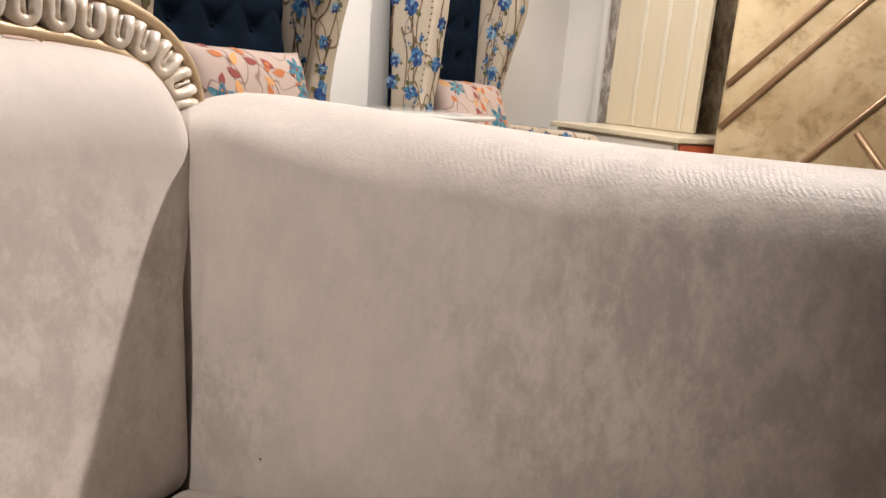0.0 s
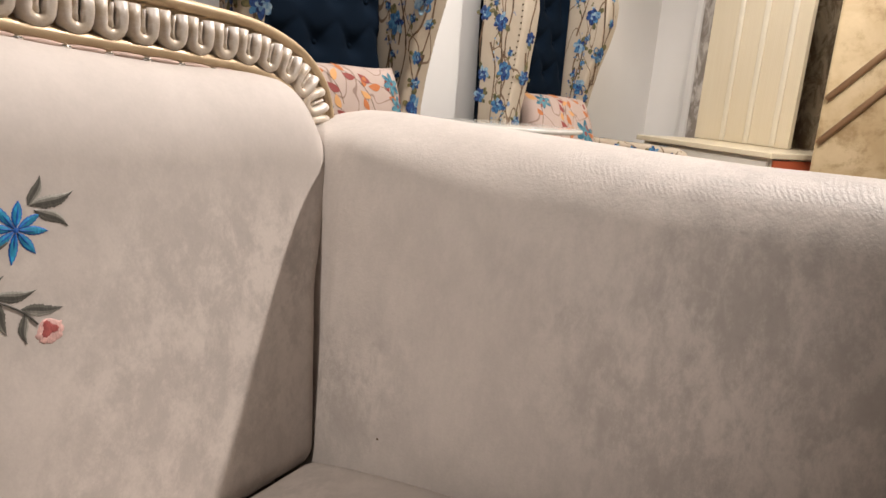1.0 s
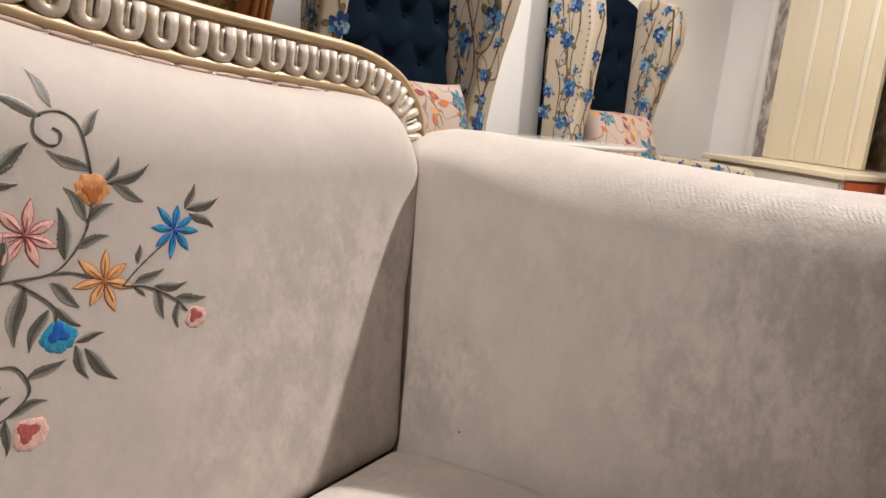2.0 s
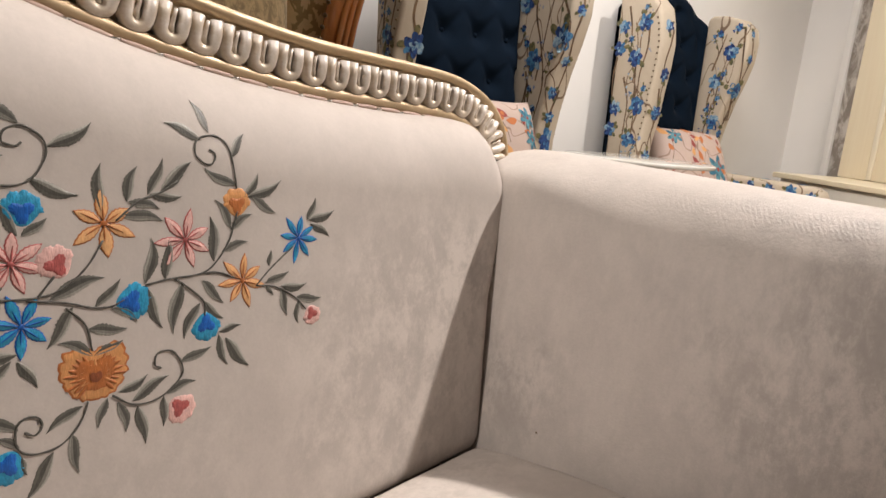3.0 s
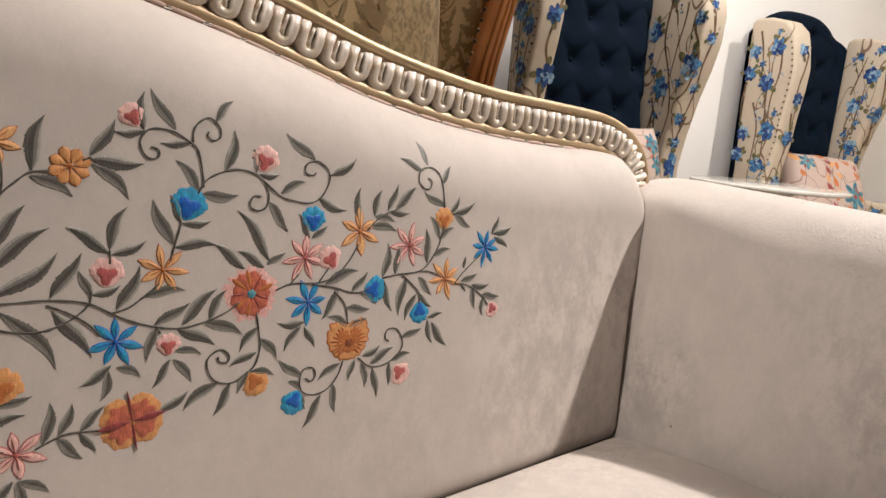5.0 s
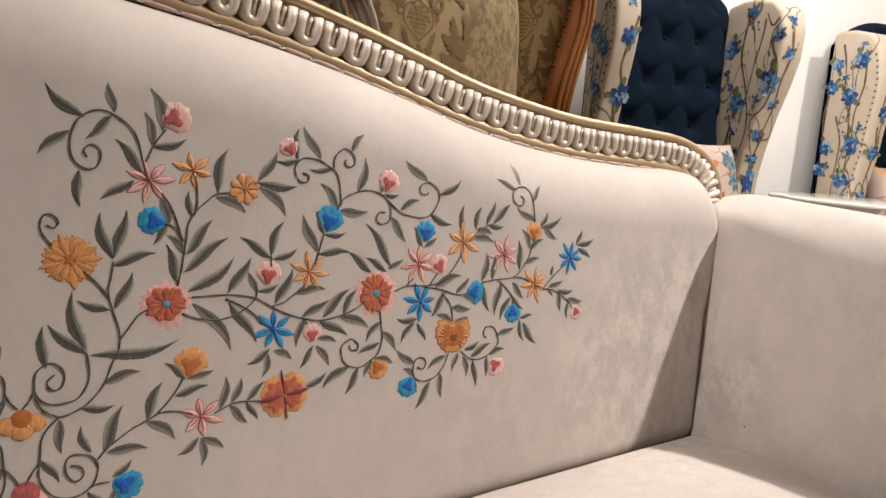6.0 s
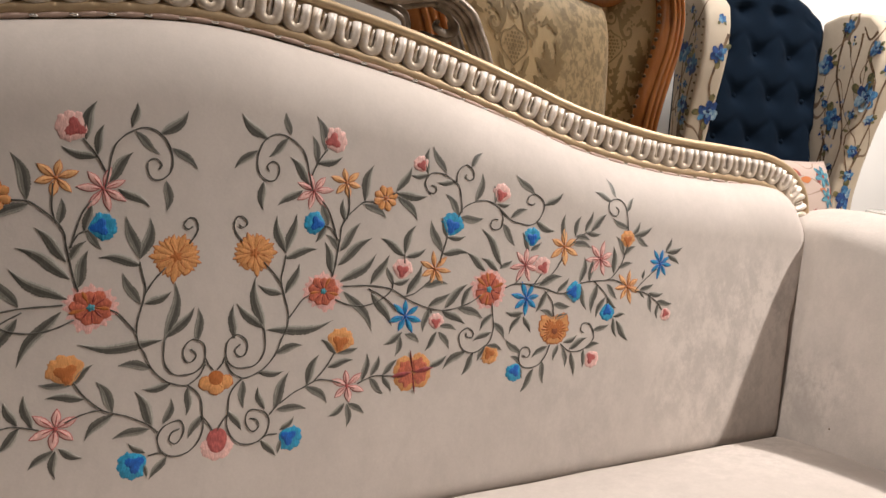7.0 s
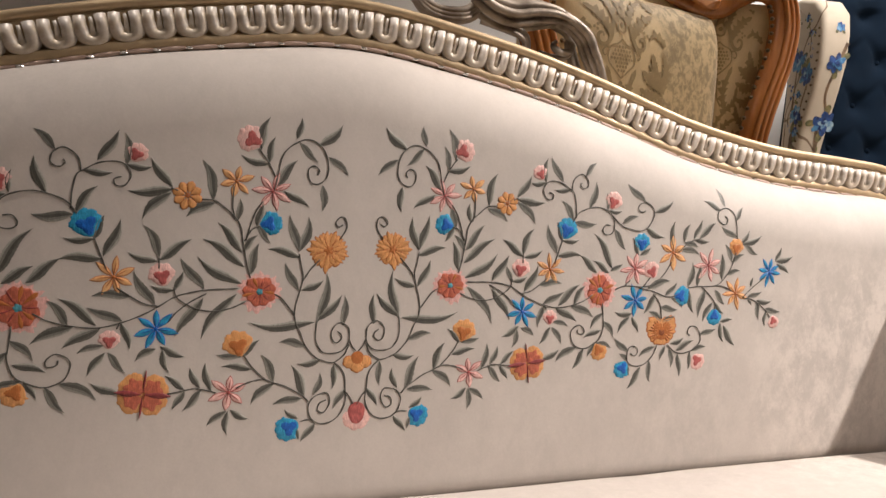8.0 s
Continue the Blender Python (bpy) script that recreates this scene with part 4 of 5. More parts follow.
stem((22, 147), (15, 140), (11, 132), (10, 121), (9, 108), (12, 98), (18, 91), (26, 88), (34, 89), (41, 94), (44, 100), (45, 108), (41, 115), (34, 118), (28, 118), (25, 113), (25, 107), (28, 101), (32, 99), (36, 103), (34, 109), (28, 111))
stem((11, 118), (6, 112), (1, 103))
stem((100, 233), (103, 245), (105, 257), (107, 269), (108, 278), (113, 287), (120, 294), (129, 301), (139, 302))
stem((110, 224), (120, 224), (135, 224), (150, 222), (160, 219), (171, 212), (182, 206), (198, 200), (215, 197), (233, 200), (247, 205), (256, 211))
stem((103, 212), (115, 207), (128, 205), (140, 207), (150, 212), (158, 219), (160, 228))
stem((135, 221), (148, 214), (158, 206), (164, 198))
stem((171, 212), (182, 215), (192, 222), (201, 229))
stem((201, 195), (199, 199))
stem((269, 202), (271, 185), (272, 177), (268, 163), (259, 156), (249, 152), (237, 156), (232, 167), (234, 174), (242, 178), (248, 173), (247, 168), (241, 169), (240, 173))
stem((164, 136), (154, 137), (143, 138), (133, 135), (126, 132))
stem((110, 134), (99, 138), (87, 139), (76, 134), (67, 130), (58, 124), (51, 119), (45, 112))
stem((83, 137), (92, 146), (99, 155), (104, 164))
stem((35, 89), (43, 94), (52, 94))
stem((157, 309), (162, 311))
stem((231, 293), (230, 306), (227, 319), (221, 324), (213, 329), (204, 331), (196, 330), (191, 324), (191, 318), (195, 312), (201, 312), (202, 317), (197, 319))
stem((224, 323), (225, 332), (230, 338), (236, 340), (242, 335), (243, 328), (238, 325), (234, 328), (235, 331))
stem((227, 289), (233, 298), (242, 303), (254, 306), (266, 304), (274, 299), (278, 291), (278, 283), (275, 278), (268, 277), (264, 281), (267, 287), (273, 287))
stem((216, 270), (212, 257), (208, 244))
stem((171, 244), (171, 253))
stem((276, 297), (288, 287), (298, 284), (311, 282), (321, 286), (328, 297), (328, 306), (322, 312), (316, 314), (309, 311), (308, 305), (314, 303), (317, 305))
stem((284, 217), (297, 221), (320, 220), (334, 224), (347, 235), (356, 249))
stem((314, 219), (334, 215), (348, 210), (359, 209), (367, 212))
stem((303, 228), (295, 220))
stem((320, 220), (329, 231))
stem((364, 260), (378, 271), (392, 276), (403, 283))
stem((380, 219), (395, 221), (418, 222), (429, 229), (438, 241), (442, 251), (445, 262))
stem((445, 277), (443, 293), (440, 305), (434, 311), (427, 312), (418, 309), (416, 300), (422, 294), (428, 294), (430, 300), (426, 303))
stem((418, 222), (430, 221), (442, 216))
stem((459, 208), (470, 218), (482, 227), (491, 233))
stem((459, 208), (475, 205), (493, 194), (502, 184))
stem((399, 221), (411, 211), (419, 202), (419, 193))
stem((334, 212), (344, 200), (347, 184))
stem((343, 154), (338, 142), (327, 132), (313, 131), (305, 137), (305, 148), (309, 153), (316, 152), (318, 146), (314, 142), (309, 145))
stem((357, 154), (369, 145), (383, 144), (394, 149), (402, 157), (401, 166), (395, 174), (386, 174), (384, 167), (388, 164))
star(82, 310, 16, PINK, 7)
star(112, 318, 14, APRICOT, 6)
daisy(31, 255, 16.5, ORANGE, 13)
wheel(92, 220, 17, RED, 9)
wheel(265, 216, 20, RED, 9)
star(173, 193, 16, BLUE, 7)
star(203, 238, 16, APRICOT, 7)
star(116, 131, 16, PINK, 6)
star(308, 240, 18, PINK, 7)
star(357, 259, 19, APRICOT, 6)
star(407, 245, 18, PINK, 7)
star(496, 239, 17, BLUE, 8)
star(448, 213, 18, APRICOT, 7)
star(311, 205, 17, BLUE, 7)
rosette(182, 138, 21, (ORANGE[0], RED[1], ORANGE[2]), 8)
daisy8(150, 305, 12, ORANGE, 8)
heart(348, 171, 18, ORANGE, 9)
tulip(100, 355, 11, PINK, 20)
tulip(84, 281, 10, BLUE, 170)
tulip(169, 238, 10, PINK, 80)
tulip(206, 186, 8, PINK, 90)
tulip(268, 149, 10, ORANGE, -60)
tulip(109, 173, 12, ORANGE, 80)
tulip(63, 89, 11, BLUE, -30)
tulip(186, 338, 8, PINK, 120)
tulip(276, 313, 10, PINK, 70)
tulip(221, 281, 12, BLUE, 70)
tulip(315, 269, 10, BLUE, 90)
tulip(330, 238, 10, PINK, 120)
tulip(445, 267, 10, ORANGE, 90)
tulip(508, 179, 8, PINK, -70)
tulip(372, 210, 11, BLUE, 0)
tulip(420, 186, 10, BLUE, -90)
tulip(299, 128, 10, BLUE, -120)
tulip(400, 134, 10, PINK, -50)
# on the pattern's middle line
b = Bloom(0, 148, 1)
for a, r, w in ((radians(200), 15, 6.5), (radians(-20), 15, 6.5), (radians(270), 14, 7.0)):
    b.petal(a, -3, r, w, 0.9, 1, 0, 0.6, 0.7)
b.patch(lambda a: 6.5, ((1, 0.7, 1), (0.6, 1.3, 1)), 0, 1)
bmesh.ops.recalc_face_normals(b.bm, faces=b.bm.faces[:])
stitched("flower", b.bm, ORANGE, 0)
b = Bloom(1, 91, 1)
edge = ruffle(8, 0.13, 0.2, 0.4, 0.05)
b.patch(lambda a: 14 * edge(a) * (1.0 - 0.30 * max(0.0, math.sin(a))), ((1, 0.1, 0), (0.85, 0.9, 0), (0.4, 0.9, 0)))
b.patch(lambda a: 9.5 * (1.0 - 0.15 * math.cos(2 * a) + 0.18 * math.sin(a)), ((1, 0.8, 1), (0.8, 1.4, 1), (0.4, 1.4, 1)), 0, 2)
bmesh.ops.recalc_face_normals(b.bm, faces=b.bm.faces[:])
stitched("bud", b.bm, PINK, 0)
# ---- wing chairs ----
def print_patch(name, parent, at, size, lobes, material, seed, stretch=1.0):
    """A flat printed bloom or leaf; at(a, b) lays (a, b) onto the cloth."""
    r = random.Random(seed)
    ph, turn = r.random() * 6, r.random() * 3
    bm = bmesh.new()
    ring = []
    for k in range(28):
        a = 2 * math.pi * k / 28
        d = size * (0.72 + 0.28 * abs(math.cos(lobes * a / 2 + ph)) + 0.10 * math.sin(3 * a + ph)) * (1 + 0.2 * (r.random() - 0.5))
        x, y = d * math.cos(a) * stretch, d * math.sin(a)
        ring.append(bm.verts.new(at(x * math.cos(turn) - y * math.sin(turn), x * math.sin(turn) + y * math.cos(turn))))
    bm.faces.new(ring)
    return part(name, bm, material, parent, "", False)


WING = ((-0.03, 0.40), (-0.025, 0.52), (0.0, 0.62), (0.0, 0.72), (-0.02, 0.83), (-0.055, 0.96), (-0.095, 1.07), (-0.120, 1.16), (-0.124, 1.25), (-0.108, 1.315), (-0.060, 1.358), (0.02, 1.378), (0.09, 1.380), (0.118, 1.365), (0.118, 1.05), (0.116, 0.72), (0.112, 0.40))
FRONT = tuple((z, y) for y, z in WING[:11])
HALF_W = 0.365


def tuft_depth(x, z):
    """Diamond tufting: buttons pulled in, soft pillows between."""
    d = 0.0
    for row in range(6):
        for col in range(-2, 3):
            bx, bz = (col + (0.5 if row % 2 else 0.0)) * 0.145, 0.60 + row * 0.155
            q = (x - bx) ** 2 + (z - bz) ** 2
            d += 0.032 * math.exp(-q / 0.0012)
            for s in (-1, 1):
                ex, ez = x - bx - s * 0.036, z - bz - 0.039
                along, off = (ex * s * 0.68 + ez * 0.73), (ex * s * -0.73 + ez * 0.68)
                d += 0.010 * math.exp(-off * off / 0.00012 - along * along / 0.0016)
    return d


def printed_twig(parent, lay, points, wide=0.0056):
    path = spline([(a, b, 0) for a, b in points], 14)
    bm = bmesh.new()
    row = []
    for k, p in enumerate(path):
        q = path[min(k + 1, len(path) - 1)] - path[max(k - 1, 0)]
        side = Vector((-q.y, q.x, 0)).normalized() * wide * (1 - 0.6 * k / len(path))
        row.append((bm.verts.new(lay(p.x + side.x, p.y + side.y)), bm.verts.new(lay(p.x - side.x, p.y - side.y))))
    for (a, b), (c, d) in zip(row, row[1:]):
        bm.faces.new((a, b, d, c))
    part("printed_twig", bm, PRINT_TWIG, parent, "", False)


def print_bloom(parent, lay, a, b, size, seed):
    """A watercolour rose: overlapping petals in three blues, with olive leaves under it."""
    r = random.Random(seed)
    for k in range(r.choice((2, 3, 3))):
        g, long = r.uniform(0, 6.3), size * r.uniform(1.1, 1.6)
        leaf_bm, ring = bmesh.new(), []
        for e in range(14):
            t = 2 * math.pi * e / 14
            x, y = long * 0.5 * (1 + math.cos(t)), long * 0.21 * math.sin(t) * (1 + 0.5 * math.cos(t))
            x += size * 0.45
            ring.append(leaf_bm.verts.new(lay(a + x * math.cos(g) - y * math.sin(g), b + x * math.sin(g) + y * math.cos(g), 0.0008 + 0.0001 * k)))
        leaf_bm.faces.new(ring)
        part("printed_leaf", leaf_bm, PRINT_OLIVE, parent, "", False)
    bm, level = bmesh.new(), 0.0010

    def petal(ca, cb, ra, rb, turn, index):
        ph = r.random() * 6
        ring = []
        for k in range(16):
            t = 2 * math.pi * k / 16
            d = 1 + 0.12 * math.sin(3 * t + ph) + 0.10 * (r.random() - 0.5)
            x, y = ra * d * math.cos(t), rb * d * math.sin(t)
            ring.append(bm.verts.new(lay(ca + x * math.cos(turn) - y * math.sin(turn), cb + x * math.sin(turn) + y * math.cos(turn), level)))
        bm.faces.new(ring).material_index = index

    size *= 1.12
    turn = r.uniform(0, 6)
    for k in range(6):
        t = turn + k * 1.047 + r.uniform(-0.2, 0.2)
        petal(a + 0.52 * size * math.cos(t), b + 0.52 * size * math.sin(t), size * r.uniform(0.46, 0.60), size * r.uniform(0.30, 0.44), t, r.choice((0, 0, 1, 1, 2)))
        level += 0.0002
    for k in range(4):
        t = turn + 0.5 + k * 1.57
        petal(a + 0.22 * size * math.cos(t), b + 0.22 * size * math.sin(t), size * 0.30, size * 0.2, t + 0.6, r.choice((0, 1, 2)))
        level += 0.0002
    petal(a, b, size * 0.16, size * 0.13, 0, 0)
    part("printed_flower", bm, (PRINT_BLUE, PRINT_MID, PRINT_SKY), parent, "", False)


def print_sprigs(parent, lay, lo, hi, z0, z1, seed):
    """Loose little buds between the blooms."""
    r = random.Random(seed)
    for k in range(7):
        z = z0 + (z1 - z0) * (k + r.uniform(0.2, 0.8)) / 7
        a = r.uniform(lo(z) + 0.03, max(hi(z) - 0.03, lo(z) + 0.031))
        side = r.choice((-1, 1))
        end = min(max(a + side * 0.035, lo(z) + 0.01), hi(z) - 0.01)
        printed_twig(parent, lambda p, q: lay(p, q, 0.0004), [(a, z - 0.07), (a + 0.006, z - 0.03), (end, z + 0.03)], 0.003)
        for dz, t in ((-0.02, 0.4), (0.01, 0.8)):
            print_patch("printed_leaf", parent, lambda p, q: lay(min(max(a + (end - a) * t + p, lo(z)), hi(z)), z + dz + q, 0.0006), 0.0065, 2, PRINT_OLIVE, r.random(), 1.9)
        print_bloom(parent, lay, end, z + 0.034, r.uniform(0.010, 0.015), r.random())
    for _ in range(3):
        z = r.uniform(z0 + 0.05, z1 - 0.28)
        t, wind = r.uniform(0.15, 0.85), r.uniform(-0.03, 0.03)
        row = [(lo(q) + (hi(q) - lo(q)) * t + wind * math.sin(9 * (q - z)), q) for q in (z, z + 0.07, z + 0.14, z + 0.20, z + 0.26)]
        row = [(min(max(p, lo(q) + 0.008), hi(q) - 0.008), q) for p, q in row]
        printed_twig(parent, lambda p, q: lay(p, q, 0.0003), row, 0.0042)
    for _ in range(18):
        z = r.uniform(z0, z1)
        a = r.uniform(lo(z) + 0.012, hi(z) - 0.012)
        for k in range(r.choice((2, 3, 4))):
            da, dz = r.uniform(-0.016, 0.016), r.uniform(-0.02, 0.02)
            if lo(z) + 0.008 < a + da < hi(z) - 0.008:
                print_patch("printed_bud", parent, lambda p, q: lay(a + da + p, z + dz + q, 0.0007 + 0.00005 * k), r.uniform(0.003, 0.0062), 3, r.choice((PRINT_SKY, PRINT_GREY, PRINT_GREY, PRINT_BLUE, PRINT_OLIVE)), r.random(), 1.4)


def print_cloth(parent, lay, lo, hi, z0, z1, seed):
    """Blooms on twigs over a face; lay(a, b, h) lays them on, lo(z) and hi(z) bound a."""
    r = random.Random(seed)
    z = z0 + 0.06
    while z < z1 - 0.04:
        wide = hi(z) - lo(z)
        for col in range(2 if wide > 0.15 else 1):
            a = lo(z) + wide * ((col + r.uniform(0.3, 0.7)) / (2 if wide > 0.15 else 1))
            a = min(max(a, lo(z) + 0.034), hi(z) - 0.034) if wide > 0.07 else (lo(z) + hi(z)) / 2
            b = z + r.uniform(-0.03, 0.03)
            lean = r.uniform(-0.04, 0.04)
            low = [(a + lean, b - 0.16), (a + lean * 0.3, b - 0.09), (a - lean * 0.4, b - 0.03), (a, b)]
            low = [(min(max(p, lo(q) + 0.012), hi(q) - 0.012), max(q, z0)) for p, q in low]
            printed_twig(parent, lambda p, q: lay(p, q, 0.0005), low)
            print_bloom(parent, lay, a, b, r.uniform(0.024, 0.034) if wide > 0.07 else r.uniform(0.016, 0.022), r.random())
        z += 0.16


# blooms (across, height, size) and twigs on the wings that show best
NEAR_BLOOMS = ((-0.088, 1.075, 0.044), (0.122, 1.205, 0.034), (0.052, 1.002, 0.036), (-0.105, 1.239, 0.022), (-0.063, 0.887, 0.022), (-0.065, 0.716, 0.042), (0.03, 1.33, 0.02), (0.10, 1.06, 0.014))
NEAR_TWIGS = (((0.046, 1.318), (0.064, 1.177), (0.022, 1.052), (-0.006, 0.917), (0.030, 0.778)), ((-0.035, 1.297), (-0.031, 1.245), (-0.007, 1.139)), ((-0.073, 1.219), (-0.120, 1.110), (-0.083, 0.994), (-0.020, 0.928), (-0.066, 0.774)), ((0.094, 0.962), (0.066, 0.869), (0.083, 0.786)), ((-0.10, 1.294), (-0.069, 1.272), (-0.038, 1.318)))
FAR_BLOOMS = ((-0.041, 1.201, 0.036), (0.025, 1.058, 0.032), (-0.095, 1.018, 0.034), (-0.003, 0.854, 0.034), (-0.068, 1.318, 0.018), (0.03, 1.29, 0.016))
FAR_TWIGS = (((-0.10, 1.310), (-0.112, 1.147), (-0.112, 1.045)), ((0.049, 1.109), (-0.004, 1.287)), ((-0.085, 0.984), (-0.073, 0.798), (-0.070, 0.711)), ((0.02, 1.05), (0.05, 0.95), (0.02, 0.80)))
OUTER_BLOOMS = ((0.070, 1.231, 0.028), (0.082, 1.137, 0.030), (-0.015, 1.097, 0.034), (0.064, 0.874, 0.030), (0.078, 0.775, 0.030), (-0.035, 0.737, 0.032), (-0.060, 0.889, 0.036), (-0.045, 1.248, 0.034))
OUTER_TWIGS = (((0.055, 1.321), (0.028, 1.228), (0.018, 1.120)), ((0.038, 1.011), (-0.002, 0.902), (0.002, 0.757)), ((-0.06, 1.29), (-0.075, 1.15), (-0.05, 1.02), (-0.06, 0.89)), ((0.09, 1.10), (0.10, 1.00), (0.08, 0.86)))


def wing_chair(m, label, seed, near):
    depth = {1: 0.172 if near else 0.118, -1: 0.062 if near else 0.118}  # how far back each wing reaches
    chair = thing("wing_chair", m, label, "armchair", "floral wing chairs")
    for s in (-1, 1):
        deep = depth[s]
        ease = lambda z: -(0.045 if near else 0.10) * min(max((1.27 - z) / 0.42, 0.0), 1.0) if s < 0 else 0.0
        x0, x1 = s * (HALF_W - (0.062 if near and s < 0 else 0.075)), s * (HALF_W + 0.022)
        inner = lambda z: x0 - s * 0.015 * max(0.0, z - 0.6)
        wing = part("wing", extrude([((deep if a > 0.1 else min(a, deep)) + ease(b) * (0.3 if a > 0.1 and not near else 1.0), b) for a, b in WING], lambda a, b: Vector((inner(b), a, b)), lambda a, b: Vector((x1, a, b)), 0.016), FLORAL, chair, "flower-printed wing")
        edge = lambda z: lerp_table(z, FRONT) + ease(z)
        skew = 0.84 if near else 1.54

        def lay_inner(a, b, h):
            """Over the inner face and on round the front edge."""
            e = edge(b)
            return Vector((inner(b) - s * h, a, b)) if a >= e + 0.004 else Vector((inner(b) + s * min(skew * (e - a), 0.07), e - h - 0.0006, b))

        lo, hi = (lambda z: edge(z) + 0.016), (lambda z: deep - 0.03 + ease(z))
        if s > 0:
            for a, b, size in NEAR_BLOOMS if near else FAR_BLOOMS:
                print_bloom(wing, lay_inner, a, b, size, seed + 7 * b)
            for twig in NEAR_TWIGS if near else FAR_TWIGS:
                printed_twig(wing, lambda p, q: lay_inner(p, q, 0.0005), twig)
            print_sprigs(wing, lay_inner, lo, hi, 0.62, 1.32, seed)
        else:
            lay_outer = lambda a, b, h: Vector((x1 + s * h, a, b))
            if near:
                print_cloth(wing, lay_outer, lo, lambda z: deep - 0.012 + ease(z), 0.45, 1.33, seed)
            else:
                for a, b, size in OUTER_BLOOMS:
                    print_bloom(wing, lay_outer, a, b, size, seed + 5 * b)
                for twig in OUTER_TWIGS:
                    printed_twig(wing, lambda p, q: lay_outer(p, q, 0.0005), twig)
            print_sprigs(wing, lay_outer, lo, lambda z: deep - 0.012 + ease(z), 0.55, 1.32, seed + 2)
        lay_front = lambda a, b, h: Vector((s * a, edge(b) - h - 0.0006, b))
        if s > 0:
            for a, b, size in ((0.326, 1.17, 0.019), (0.325, 1.00, 0.017), (0.327, 0.80, 0.019), (0.325, 1.29, 0.015)):
                print_bloom(wing, lay_front, a, b, size, seed + 4 * b)
            for twig in (((0.318, 1.27), (0.335, 1.18), (0.325, 1.08), (0.34, 0.98), (0.325, 0.86)), ((0.34, 0.90), (0.326, 0.78), (0.335, 0.66))):
                printed_twig(wing, lambda p, q: lay_front(p, q, 0.0005), twig)
        else:
            for a, b, size in ((0.322, 0.976, 0.032), (0.335, 1.16, 0.026), (0.34, 0.80, 0.024), (0.330, 1.27, 0.014)) if near else ((0.335, 1.235, 0.026), (0.33, 1.03, 0.026), (0.335, 0.865, 0.03), (0.33, 0.671, 0.024)):
                print_bloom(wing, lay_front, a, b, size, seed + 3 * b)
            for twig in (((0.304, 1.223), (0.330, 1.142), (0.343, 1.064), (0.322, 0.998), (0.326, 0.899)), ((0.34, 0.97), (0.325, 0.86), (0.33, 0.74), (0.32, 0.62))):
                printed_twig(wing, lambda p, q: lay_front(p, q, 0.0005), twig)
        # low arm in front of the wing
        arm = [(-0.60, 0.34), (-0.62, 0.40), (-0.62, 0.54), (-0.60, 0.585), (-0.56, 0.60), (-0.36, 0.605), (-0.1, 0.61), (0.02, 0.625), (0.06, 0.40), (0.06, 0.34)]
        rest_ = part("armrest", extrude(arm, lambda a, b: Vector((s * (HALF_W - 0.085), a, b)), lambda a, b: Vector((s * (HALF_W + 0.005), a, b)), 0.02), FLORAL, chair, "flower-printed low arm")
        print_cloth(rest_, lambda a, b, h: Vector((s * (HALF_W - 0.04 + a * 0.9), b - 0.9, 0.6105 + h - 0.019 * max(0, 0.8 - b))), lambda z: -0.03, lambda z: 0.03, 0.34, 0.88, seed + 9)
        for y, z, size in ((-0.565, 0.555, 0.022), (-0.47, 0.570, 0.026), (-0.365, 0.560, 0.026), (-0.27, 0.575, 0.018), (-0.19, 0.555, 0.026), (-0.09, 0.570, 0.022)):
            print_bloom(rest_, lambda a, b, h: Vector((s * (HALF_W - 0.085 - h), a, b)), y, z, size, seed + 40 * y)
            printed_twig(rest_, lambda a, b: Vector((s * (HALF_W - 0.0855), a, b)), [(y, z), (y + 0.03, z - 0.03), (y + 0.05, z - 0.09)])
        # nail heads along the wing's outer seam
        for k in range(26):
            z = 0.64 + 0.025 * k
            bm = bmesh.new()
            bmesh.ops.create_icosphere(bm, subdivisions=1, radius=0.0045)
            bmesh.ops.translate(bm, verts=bm.verts[:], vec=(s * (HALF_W + 0.023), edge(z) + 0.016, z))
            part("nail", bm, BRASS, wing)

    def rest(a, b):
        x = (2 * a - 1) * 0.318
        arch = 1.470 - 0.15 * abs(x / 0.318) ** 2.6
        z = 0.44 + b * (arch - 0.44)
        y = 0.065 + 0.08 * b + tuft_depth(x, z) * (1.0 if b < 0.93 else 0.3)
        side = min(max((abs(x) - 0.255) / 0.035, 0.0), 1.0)
        y += (depth[1 if x > 0 else -1] - 0.006 - y) * side
        g = min(1 - b, 0.05) / 0.05
        return Vector((x, y + 0.05 * (1 - math.sqrt(max(0.0, 1 - (1 - g) ** 2))), z))

    part("backrest", grid(rest, 72, 100), NAVY, chair, "navy velvet backrest with deep button tufting")
    slab = [(-0.292, 0.40)] + [(-0.292 + 0.584 * k / 24, 1.468 - 0.13 * abs(2 * k / 24 - 1) ** 2.6) for k in range(25)] + [(0.292, 0.40)]
    part("back_panel", extrude(slab, lambda a, b: Vector((a, 0.115 + 0.08 * (b - 0.4), b)), lambda a, b: Vector((a, 0.195 + 0.01 * b, b)), 0.02), NAVY, chair, "navy velvet back")
    for row in range(6):
        for col in range(-2, 3):
            bx, bz = (col + (0.5 if row % 2 else 0.0)) * 0.145, 0.60 + row * 0.155
            if abs(bx) < 0.27 and bz < 1.36:
                bm = bmesh.new()
                bmesh.ops.create_icosphere(bm, subdivisions=2, radius=0.010)
                bmesh.ops.translate(bm, verts=bm.verts[:], vec=(bx, 0.065 + 0.08 * (bz - 0.44) / 0.96 + 0.032, bz))
                part("button", bm, NAVY, chair)
    part("seat", block(-0.278, 0.278, -0.60, 0.06, 0.30, 0.42, 0.035, 4), FLORAL, chair, "flower-printed seat")
    part("seat_rail", block(-0.345, 0.345, -0.58, 0.18, 0.19, 0.335, 0.01), FLORAL, chair)
